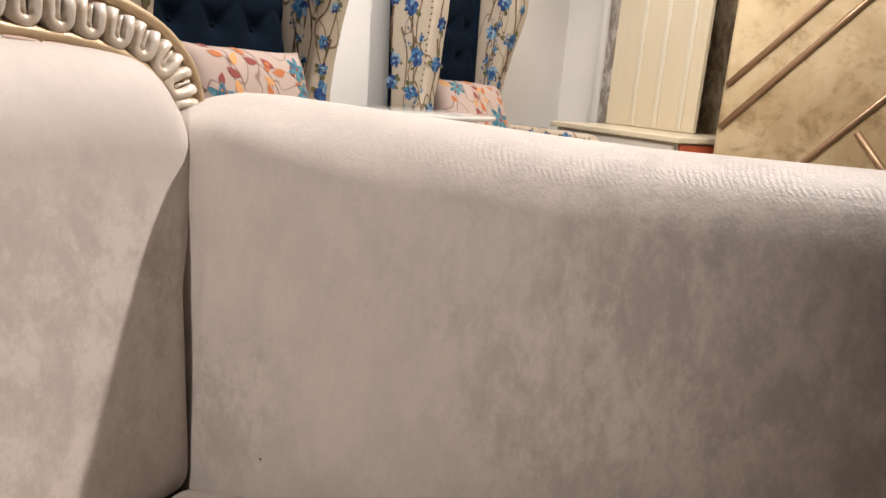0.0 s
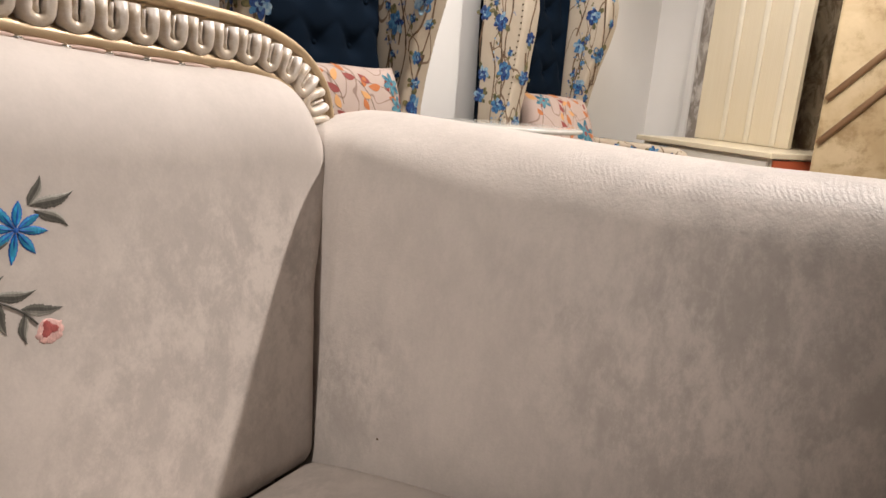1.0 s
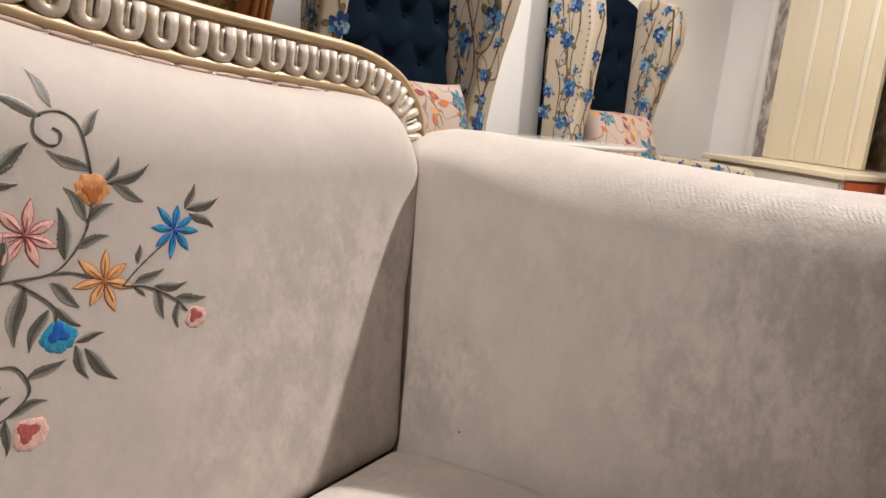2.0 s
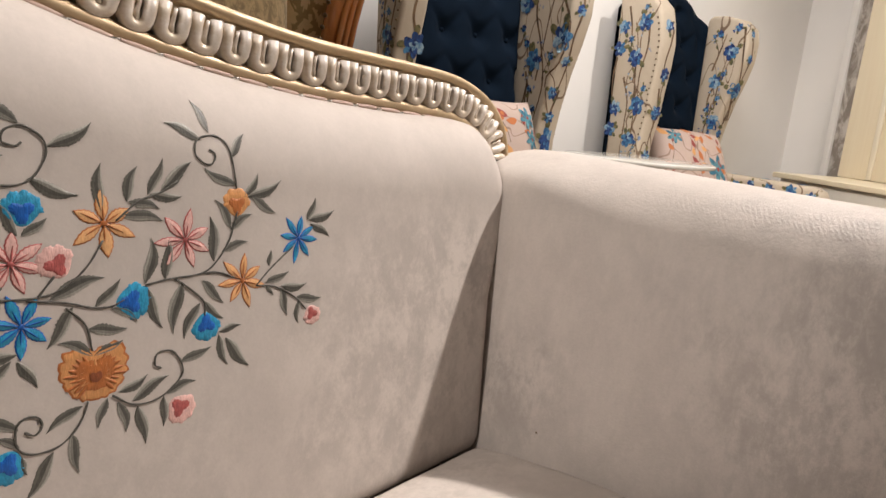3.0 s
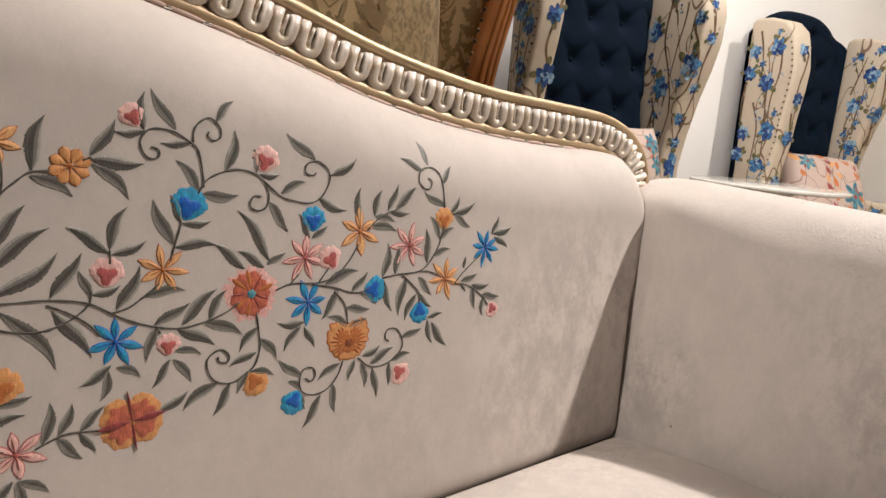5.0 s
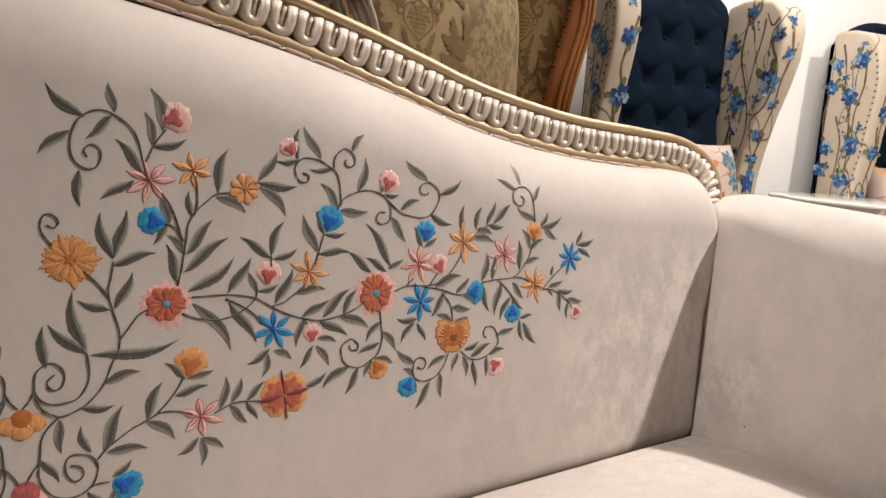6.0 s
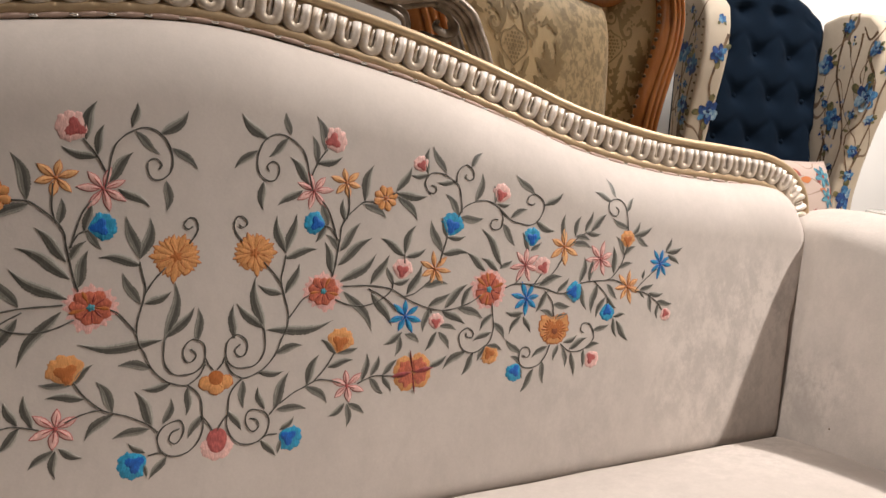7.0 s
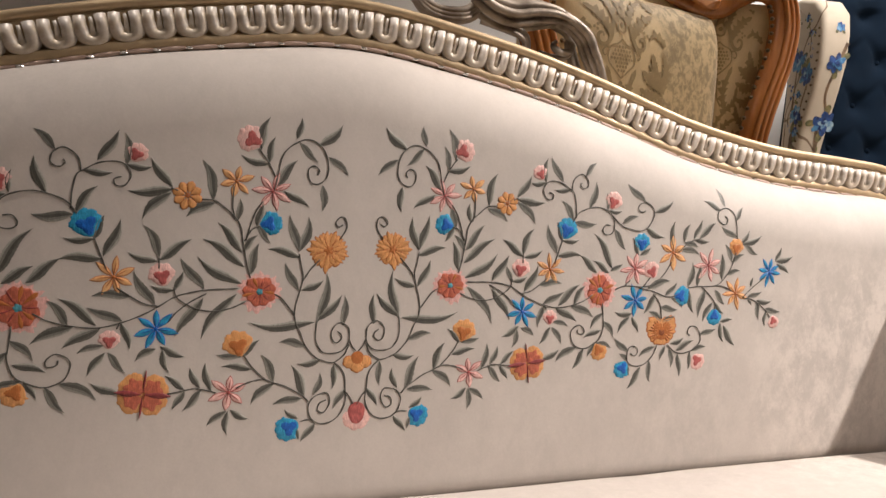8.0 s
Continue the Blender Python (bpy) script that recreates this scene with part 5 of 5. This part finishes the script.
    for x in (-0.31, 0.31):
        for y in (-0.53, 0.15):
            bm = bmesh.new()
            bmesh.ops.create_cone(bm, cap_ends=True, segments=12, radius1=0.016, radius2=0.028, depth=0.20)
            bmesh.ops.translate(bm, verts=bm.verts[:], vec=(x, y, 0.10))
            part("leg", bm, WOOD, chair)
    return chair


def pillow(m, seed, label, flowers):
    ob = thing("throw_pillow", m, label, "pillow", "leaf-print pillows")

    def face(side):
        def f(a, b):
            x, z = (2 * a - 1), (2 * b - 1)
            pinch = 1 - 0.07 * (x * x + z * z) + 0.10 * (abs(x * z)) ** 3
            fat = max(0.0, (1 - x**4) * (1 - z**4)) ** 0.5
            return Vector((x * 0.205 * pinch, side * 0.075 * fat, z * 0.205 * pinch))
        return f
    bm = grid(face(-1), 24, 24)
    grid(face(1), 24, 24, bm)
    bmesh.ops.remove_doubles(bm, verts=bm.verts[:], dist=0.0008)
    bmesh.ops.recalc_face_normals(bm, faces=bm.faces[:])
    cover = part("cover", bm, PILLOW, ob)
    r = random.Random(seed)

    def lay(a, b, h):
        p = face(-1)(0.5 + min(max(a / 0.41, -0.49), 0.49), 0.5 + min(max(b / 0.41, -0.49), 0.49))
        return p + Vector((0, -h, 0))

    def printed_leaf(x, z, g, long, material, level):
        bm, left, right = bmesh.new(), [], []
        for k in range(9):
            t = k / 8
            w = 0.24 * long * math.sin(math.pi * t**0.85) + 0.0003
            for side, row in ((1, left), (-1, right)):
                p, q = long * t, side * w + 0.08 * long * math.sin(math.pi * t)
                row.append(bm.verts.new(lay(x + p * math.cos(g) - q * math.sin(g), z + p * math.sin(g) + q * math.cos(g), level)))
        for k in range(8):
            bm.faces.new((left[k], left[k + 1], right[k + 1], right[k]))
        part("printed_leaf", bm, material, cover, "", False)

    tones = (PRINT_RUST, PRINT_WINE, PRINT_PEACH, PRINT_RUST, PRINT_WINE)
    for i in range(4):
        for j in range(3):
            x, z = -0.165 + 0.105 * i + 0.04 * (j % 2) + r.uniform(-0.015, 0.015), -0.19 + 0.125 * j + r.uniform(-0.01, 0.01)
            g = r.uniform(0.9, 2.2)
            way = [(x + 0.035 * k * math.cos(g + 0.12 * k), z + 0.035 * k * math.sin(g + 0.12 * k)) for k in range(5)]
            printed_twig(cover, lambda p, q: lay(p, q, 0.0005), way, 0.0013)
            for k in range(1, 5):
                turn = g + 0.12 * k + (0.75 if k % 2 else -0.75) * (0.2 if k == 4 else 1.0)
                printed_leaf(*way[k], turn, r.uniform(0.034, 0.048), tones[(i + 2 * j + k) % 5], 0.0008 + 0.0001 * k)
    for x, z, size in flowers:
        bm = bmesh.new()
        for k in range(6):
            t = 1.047 * k + 0.3
            ring = []
            for e in range(12):
                c, d = size * 0.62 * math.cos(math.pi * e / 6), size * 0.26 * math.sin(math.pi * e / 6)
                c += size * 0.58
                ring.append(bm.verts.new(lay(x + c * math.cos(t) - d * math.sin(t), z + c * math.sin(t) + d * math.cos(t), 0.0012 + 0.0001 * k)))
            bm.faces.new(ring)
        part("printed_flower", bm, PRINT_TEAL, cover, "", False)
        print_patch("flower_middle", cover, lambda p, q: lay(x + p, z + q, 0.0020), size * 0.2, 5, PRINT_WINE, seed)
    return ob


CHAIR_A, CHAIR_B = pose(2.04, 1.10, 0, 0, 0, -15), pose(3.450, 0.965, 0, 0, 0, -14)
wing_chair(CHAIR_A, "tall wing chair in blue floral print with navy tufted back", 3, True)
wing_chair(CHAIR_B, "tall wing chair in blue floral print with navy tufted back", 11, False)
pillow(CHAIR_A @ pose(0.0, -0.08, 0.625, -14, 0, 4) @ Matrix.Scale(1.16, 4), 4, "pale pink pillow with orange leaf print on the chair", ((0.135, 0.140, 0.034), (-0.14, 0.05, 0.034), (0.145, 0.07, 0.030)))
pillow(CHAIR_B @ pose(0.055, -0.075, 0.575, -22, 2, -4) @ Matrix.Scale(1.26, 4), 9, "pale pink pillow with orange leaf print on the chair", ((0.085, 0.02, 0.052), (-0.13, 0.15, 0.032)))

# ---- round side table ----
table = thing("side_table", pose(2.80, 0.835, 0), "round glossy cream side table before the chairs", "table")
bm = bmesh.new()
bmesh.ops.create_cone(bm, cap_ends=True, segments=72, radius1=0.30, radius2=0.30, depth=0.016)
bmesh.ops.bevel(bm, geom=[e for e in bm.edges if len(e.link_faces) == 2 and e.calc_face_angle(0) > 1], offset=0.006, segments=3, profile=0.5, affect="EDGES")
bmesh.ops.translate(bm, verts=bm.verts[:], vec=(0, 0, 0.664))
part("tabletop", bm, MARBLE, table, "glossy cream round top")
bm = grid(lambda a, b: (lambda r: Vector((r * math.cos(2 * math.pi * a), r * math.sin(2 * math.pi * a), 0.02 + 0.636 * b)))(lerp_table(b, ((0, 0.16), (0.06, 0.14), (0.12, 0.05), (0.35, 0.035), (0.6, 0.045), (0.85, 0.04), (0.95, 0.09), (1.0, 0.12)))), 28, 24, closed=True)
part("pedestal", bm, IVORY, table)
bm = bmesh.new()
bmesh.ops.create_cone(bm, cap_ends=True, segments=40, radius1=0.18, radius2=0.16, depth=0.02)
bmesh.ops.translate(bm, verts=bm.verts[:], vec=(0, 0, 0.01))
part("foot", bm, IVORY, table)

# ---- dressing unit by the east wall: low cabinet, fluted cream panel before a mirror ----
unit = thing("dressing_unit", pose(3.50, -0.08, 0, 0, 0, -38), "cream dressing unit with ribbed panel before a tall mirror", "cabinet")
part("body", block(0.025, 0.50, 0.02, 0.90, 0.0, 0.602, 0.004), IVORY, unit, "low ivory cabinet body", False)
part("top", block(0.0, 0.52, 0.0, 0.94, 0.604, 0.630, 0.004), CREAM, unit, "thin cream top board", False)
part("drawer", block(0.012, 0.023, 0.03, 0.89, 0.06, 0.59, 0.003), IVORY, unit, "", False)
part("end_board", block(0.03, 0.49, 0.008, 0.018, 0.01, 0.598, 0.002), BOX_RED, unit, "orange-red end board", False)
panel = part("ribbed_panel", block(0.42, 0.445, 0.305, 0.965, 0.632, 1.95, 0.003), CREAM, unit, "tall cream panel with upright ribs", False)
for y in (0.400, 0.575, 0.745):
    part("rib", block(0.411, 0.420, y - 0.017, y + 0.017, 0.634, 1.945, 0.004), RIB, panel, "pale upright rib")
part("mirror", block(0.525, 0.533, -0.12, 1.165, 0.02, 2.0), MIRROR, unit, "tall mirror with dark blotchy reflections painted into its colour", False)
part("mirror_frame", block(0.537, 0.555, -0.16, 1.22, 0.0, 2.04, 0.004), WALL, unit, "pale mirror backing", False)
part("frame_side", block(0.51, 0.536, 1.167, 1.21, 0.0, 2.04, 0.004), WALL, unit, "pale frame edge", False)

# ---- ochre headboard with slanting strips ----
board = thing("headboard", pose(3.51, -0.232, 0), "tall ochre velvet headboard with slanting bronze strips", "headboard")
part("panel", block(0.0, 0.06, -1.35, 0.0, 0.0, 1.65, 0.012), OCHRE, board, "ochre velvet padded panel")
# pairs of (metres from the edge, height) for each strip's ends
for (r0, z0), (r1, z1) in (((0.01, 0.865), (0.70, 1.635)), ((0.01, 0.690), (0.83, 1.64)), ((0.02, 0.193), (0.98, 1.315)), ((0.517, 0.715), (0.98, 0.16))):
    path = [Vector((-0.002, -r0 - (r1 - r0) * t, z0 + (z1 - z0) * t)) for t in (0.0, 0.5, 1.0)]
    part("strip", sweep(path, 0.0135, 8, 1.0, Vector((1, 0, 0))), GROOVE, board, "bronze strip")

# ---- carved damask armchair behind the sofa ----
dam = thing("damask_armchair", pose(0.796, 0.873, 0, 0, 0, 12), "gold damask armchair with carved orange wood frame", "armchair")


def puffed(x0, x1, z0, z1, y0, y1, deep, lean=0.0, n=6):
    def f(a, b):
        p, q = 2 * a - 1, 2 * b - 1
        fat = max(0.0, (1 - abs(p) ** n) * (1 - abs(q) ** n)) ** 0.5
        return Vector((x0 + (x1 - x0) * a, y0 + (y1 - y0) * a - deep * fat + lean * b, z0 + (z1 - z0) * b))
    return f


def lens(add, a, b, angle, long, wide, bend=0.15):
    """A pointed, slightly curved leaf from (a, b)."""
    left, right = [], []
    for k in range(7):
        t = k / 6
        w, o = wide * math.sin(math.pi * t**0.8), bend * long * math.sin(math.pi * t)
        for side, row in ((1, left), (-1, right)):
            x, y = long * t, o + side * w
            row.append((a + x * math.cos(angle) - y * math.sin(angle), b + x * math.sin(angle) + y * math.cos(angle)))
    add(left[:-1] + right[:0:-1])


def band(add, points, w0, w1):
    path = spline([(a, b, 0) for a, b in points], 18)
    left, right = [], []
    for k, p in enumerate(path):
        d = path[min(k + 1, 18)] - path[max(k - 1, 0)]
        o = Vector((-d.y, d.x, 0)).normalized() * (w0 + (w1 - w0) * k / 18)
        left.append((p.x + o.x, p.y + o.y))
        right.append((p.x - o.x, p.y - o.y))
    for k in range(18):
        add([left[k], left[k + 1], right[k + 1], right[k]])


def disc(add, a, b, r):
    add([(a + r * math.cos(k * 0.785), b + r * math.sin(k * 0.785)) for k in range(8)])


def acanthus(add, points, wide, lobes=5):
    """A broad leaf along the points: a body with rounded, pointed lobes down both sides."""
    path = spline([(a, b, 0) for a, b in points], 24)
    long = sum((q - p).length for p, q in zip(path, path[1:]))
    for k in range(lobes):
        i = int(2 + 19 * k / lobes)
        d = path[i + 1] - path[i - 1]
        g = math.atan2(d.y, d.x)
        size = wide * (1.25 - 0.35 * abs(2 * k / lobes - 0.8))
        for way in (1, -1):
            lens(add, path[i].x, path[i].y, g + way * 0.80, size * 1.15, size * 0.36, -0.22 * way)
            lens(add, path[i].x, path[i].y, g + way * 0.38, size * 1.10, size * 0.26, -0.10 * way)
    band(add, points, wide * 0.40, wide * 0.30)
    d = path[24] - path[21]
    lens(add, path[21].x, path[21].y, math.atan2(d.y, d.x), max(long * 0.3, wide), wide * 0.36, 0.0)


def woven_motif(bm, at, ca, cb, squeeze=1.0):
    """One repeat of the damask: a dotted ogee with scrolls and leafy sprays, mirrored about its middle."""
    def add(points):
        for side in (1, -1):
            spots = [at(ca + side * squeeze * a, cb + b) for a, b in points]
            if all(spots):
                bm.faces.new([bm.verts.new(q) for q in spots])

    # dotted ogee with hooked corners
    band(add, ((0.0, 0.044), (0.012, 0.034), (0.032, 0.026), (0.040, 0.010), (0.037, -0.008), (0.020, -0.024), (0.0, -0.040)), 0.0019, 0.0019)
    band(add, ((0.036, 0.020), (0.048, 0.022), (0.055, 0.012), (0.050, 0.004), (0.045, 0.008)), 0.0026, 0.0012)
    for row in range(7):
        for col in range(4):
            a, b = 0.0085 * (col + 0.5 * (row % 2)), 0.027 - 0.0085 * row
            if a < 0.034 - abs(b - 0.004) * 0.80:
                disc(add, a, b, 0.0034)
    # scrolls over it, with flaring leaves
    band(add, ((0.010, 0.094), (0.026, 0.074), (0.032, 0.048), (0.046, 0.028), (0.064, 0.030), (0.068, 0.046), (0.057, 0.052), (0.053, 0.044)), 0.0065, 0.0026)
    acanthus(add, ((0.034, 0.052), (0.046, 0.072), (0.064, 0.092), (0.088, 0.104)), 0.017, 4)
    acanthus(add, ((0.022, 0.080), (0.026, 0.100), (0.040, 0.122), (0.060, 0.134)), 0.014, 4)
    acanthus(add, ((0.004, 0.092), (0.006, 0.112), (0.016, 0.136), (0.030, 0.150)), 0.012, 3)
    band(add, ((0.0, 0.058), (0.010, 0.064), (0.013, 0.078), (0.005, 0.090), (0.0, 0.092)), 0.0024, 0.0020)
    disc(add, 0.0, 0.076, 0.0058)
    # small clover on a stalk, tall leaves either side
    disc(add, 0.0, -0.052, 0.0062)
    disc(add, 0.0085, -0.060, 0.0058)
    band(add, ((0.0, -0.056), (0.003, -0.078), (0.006, -0.098), (0.018, -0.118)), 0.0030, 0.0022)
    acanthus(add, ((0.036, -0.130), (0.024, -0.100), (0.024, -0.068), (0.038, -0.030)), 0.017, 4)
    acanthus(add, ((0.020, -0.132), (0.044, -0.122), (0.062, -0.104), (0.066, -0.078)), 0.014, 4)
    # big leaf clusters between the repeats
    for points, wide, lobes in (
        (((0.132, -0.050), (0.118, -0.030), (0.104, -0.012), (0.098, 0.014)), 0.019, 4),
        (((0.130, -0.055), (0.110, -0.046), (0.092, -0.034), (0.074, -0.022)), 0.018, 4),
        (((0.128, -0.066), (0.108, -0.068), (0.090, -0.068), (0.068, -0.060)), 0.017, 4),
        (((0.128, -0.085), (0.112, -0.098), (0.096, -0.106), (0.076, -0.102)), 0.017, 4),
        (((0.132, -0.060), (0.138, -0.035), (0.142, -0.010), (0.134, 0.020)), 0.018, 4),
        (((0.128, -0.070), (0.130, -0.095), (0.124, -0.118), (0.108, -0.138)), 0.016, 4),
        (((0.135, 0.045), (0.122, 0.060), (0.104, 0.068), (0.092, 0.062)), 0.013, 3),
        (((0.105, 0.120), (0.090, 0.132), (0.074, 0.146), (0.070, 0.164)), 0.014, 4),
    ):
        acanthus(add, points, wide, lobes)
    for a, b in ((0.068, 0.068), (0.077, 0.062), (0.069, 0.058)):
        disc(add, a, b, 0.0036)


def woven(parent, f, x0, x1, z0, z1, centres, squeeze=1.0):
    """Lays motifs on a puffed face, f(a, b)."""
    def at(x, z):
        a, b = (x - x0) / (x1 - x0), (z - z0) / (z1 - z0)
        level[0] = (level[0] + 1) % 400  # each thread a hair above the last
        return f(a, b) + Vector((0, -0.0012 - 0.000003 * level[0], 0)) if 0.015 < a < 0.985 and 0.02 < b < 0.98 else None
    level = [0]
    bm = bmesh.new()
    for ca, cb in centres:
        woven_motif(bm, at, ca, cb, squeeze)
    tagged(part("woven_pattern", bm, DAMASK_DARK, parent, "brown woven leaf and scroll pattern", False), kind="stuff")


f = puffed(-0.27, 0.27, 0.48, 1.195, -0.05, -0.05, 0.10, 0.03)
cushion = part("back_cushion", grid(f, 40, 40), DAMASK_WORN, dam, "gold damask back cushion, worn at its side")
woven(cushion, f, -0.27, 0.27, 0.48, 1.195, ((-0.118, 1.028), (-0.118, 0.741)))
part("back_panel", block(-0.30, 0.30, -0.045, 0.03, 0.40, 1.222, 0.01), DAMASK, dam, "gold damask back")
for s in (1, -1):
    f = puffed(s * 0.272, s * 0.395, 0.48, 1.23, -0.055, -0.140, 0.02, 0.02)
    panel = part("wing_panel", grid(f, 16, 40), DAMASK, dam, "gold damask side panel with dark nails")
    woven(panel, f, s * 0.272, s * 0.395, 0.48, 1.23, ((s * 0.281, 1.085), (s * 0.281, 0.798)), 0.62)
side = spline([(0.331, -0.155, 0.30), (0.328, -0.155, 0.50), (0.325, -0.155, 0.70), (0.323, -0.155, 0.86), (0.338, -0.155, 0.94), (0.368, -0.152, 1.02), (0.399, -0.148, 1.10), (0.413, -0.140, 1.18), (0.400, -0.125, 1.25), (0.355, -0.10, 1.272), (0.305, -0.08, 1.245), (0.265, -0.06, 1.212), (0.20, -0.05, 1.205), (0.10, -0.05, 1.215), (0.0, -0.05, 1.235)], 90)
for s in (1, -1):
    path = [Vector((p.x * s, p.y, p.z)) for p in side]
    frame_part = part("frame_side", sweep(path, lambda t: 0.037 + 0.008 * min(max((t - 0.22) / 0.2, 0.0), 1.0) if t < 0.50 else 0.045 - 0.055 * (t - 0.50), 12, 0.6, Vector((0, 1, 0))), WOOD, dam, "varnished orange wood frame")
    for off in (-0.020, 0.002, 0.022):
        part("bead", sweep([p + Vector((off * s, -0.026, 0)) for p in path[:60]], 0.0065, 8, 1.0, Vector((0, 1, 0))), WOOD, frame_part)
    for k in range(22):
        p, q = path[10 + 2 * k], path[11 + 2 * k]
        d = (q - p).normalized()
        bm = bmesh.new()
        bmesh.ops.create_icosphere(bm, subdivisions=1, radius=0.0055)
        bmesh.ops.translate(bm, verts=bm.verts[:], vec=p + Vector((-s * d.z, 0, s * d.x)) * 0.054 + Vector((0, -0.006, 0)))
        part("nail", bm, BRASS, dam)
for k in range(7):
    a = k / 6
    path = spline([(0.10 + 0.05 * a, -0.06, 1.235 - 0.015 * a), (0.16 + 0.03 * a, -0.085, 1.20 + 0.012 * a), (0.22 + 0.01 * a, -0.08, 1.20 + 0.018 * a), (0.255, -0.065, 1.235)], 14)
    part("carving", sweep(path, 0.006, 6, 1.0, Vector((0, 1, 0))), WOOD, dam)
part("seat", block(-0.34, 0.34, -0.50, -0.05, 0.24, 0.47, 0.04, 4), DAMASK, dam, "gold damask seat")
for x in (-0.34, 0.34):
    for y in (-0.46, -0.10):
        part("leg", block(x - 0.025, x + 0.025, y - 0.025, y + 0.025, 0.0, 0.36, 0.006), WOOD, dam)

# ---- silver carved chair back standing right behind the sofa ----
silver = thing("carved_chair", pose(0.0, 0.165, 0), "antique silver carved chair frame with leafy scroll crest", "chair")


def ribbon(points, r0, r1, name="scroll", flat=0.7):
    path = spline([Vector(p) for p in points], 40)
    part(name, sweep(path, lambda t: r0 + (r1 - r0) * t + 0.25 * r0 * math.sin(math.pi * t), 10, flat, Vector((0, 1, 0))), CARVED, silver)


# a rail ending in a hook, a ridged leaf growing out of it, its tip drooping in a curl
ribbon(((-0.16, 0.02, 1.03), (-0.06, 0.01, 1.035), (0.02, -0.005, 1.015), (0.067, -0.02, 0.975), (0.082, -0.028, 0.957), (0.101, -0.03, 0.952), (0.124, -0.03, 0.954), (0.140, -0.025, 0.963), (0.154, -0.015, 0.980), (0.155, 0.0, 1.01)), 0.0075, 0.0085)
for k in range(3):
    o = 0.0045 * (k - 1)
    ribbon(((0.064, -0.026, 0.980 + o), (0.082, -0.036, 0.958 + o), (0.101, -0.038, 0.952 + o), (0.124, -0.038, 0.954 + o), (0.140, -0.033, 0.963 + o), (0.152, -0.023, 0.980)), 0.0026, 0.0018, "acanthus_rib")
LEAF_TOP = ((0.128, 1.000), (0.150, 0.982), (0.181, 0.976), (0.208, 0.980), (0.237, 0.977), (0.262, 0.966))
LEAF_LOW = ((0.132, 0.966), (0.161, 0.951), (0.186, 0.947), (0.212, 0.953), (0.236, 0.958), (0.255, 0.957))
TIP_TOP = ((0.245, 0.973), (0.264, 0.964), (0.282, 0.953), (0.292, 0.937), (0.302, 0.919), (0.313, 0.890))
TIP_LOW = ((0.240, 0.960), (0.258, 0.954), (0.272, 0.943), (0.282, 0.926), (0.292, 0.909), (0.303, 0.886))
for high, low, count, thick in ((LEAF_TOP, LEAF_LOW, 7, 0.0042), (TIP_TOP, TIP_LOW, 4, 0.0046)):
    for k in range(count):
        t = k / (count - 1)
        out = -0.026 - 0.012 * math.sin(math.pi * t) - (0.006 if k % 2 else 0.0)
        ribbon([(p[0] + (q[0] - p[0]) * t, out, p[1] + (q[1] - p[1]) * t) for p, q in zip(high, low)], thick, thick * 0.75, "acanthus_rib", 0.9)
ribbon(((0.243, -0.018, 0.960), (0.260, -0.020, 0.953), (0.268, -0.022, 0.939), (0.261, -0.024, 0.927), (0.247, -0.024, 0.921), (0.226, -0.020, 0.926)), 0.0055, 0.0035)
ribbon(((0.262, -0.028, 0.930), (0.250, -0.030, 0.928), (0.241, -0.028, 0.934), (0.246, -0.024, 0.941)), 0.0042, 0.0025)
ribbon(((0.268, -0.014, 0.945), (0.274, -0.016, 0.925), (0.284, -0.014, 0.905), (0.292, -0.010, 0.880)), 0.0065, 0.0050)
ribbon(((0.150, -0.020, 0.955), (0.178, -0.028, 0.948), (0.199, -0.028, 0.943), (0.208, -0.024, 0.934), (0.213, -0.016, 0.915)), 0.0060, 0.0035)
ribbon(((0.160, -0.026, 0.949), (0.182, -0.034, 0.943), (0.198, -0.034, 0.936), (0.205, -0.028, 0.924)), 0.0032, 0.0020, "acanthus_rib")
part("crest_board", block(-0.20, 0.18, 0.0, 0.03, 1.03, 1.10, 0.012), CARVED, silver)
for x in (-0.19, 0.325):
    part("post", block(x - 0.018, x + 0.018, 0.01, 0.05, 0.0, 1.0 if x < 0 else 0.89, 0.008), CARVED, silver)
part("back_rail", block(-0.18, 0.315, 0.015, 0.045, 0.55, 0.60, 0.006), CARVED, silver)

# ---- floor tiles ----
tile_bm = block(-0.298, 0.298, -0.298, 0.298, -0.010, 0.0, 0.002, 1)
tile_data = bpy.data.meshes.new("tile")
tile_bm.to_mesh(tile_data)
tile_bm.free()
tile_data.materials.append(TILE)
for i in range(13):
    for j in range(12):
        ob = new("tile", tile_data)
        ob.parent = floor
        ob.matrix_local = Matrix.Translation((WEST + 0.3 + 0.6 * i - 0.02, SOUTH + 0.3 + 0.6 * j, -0.0005))
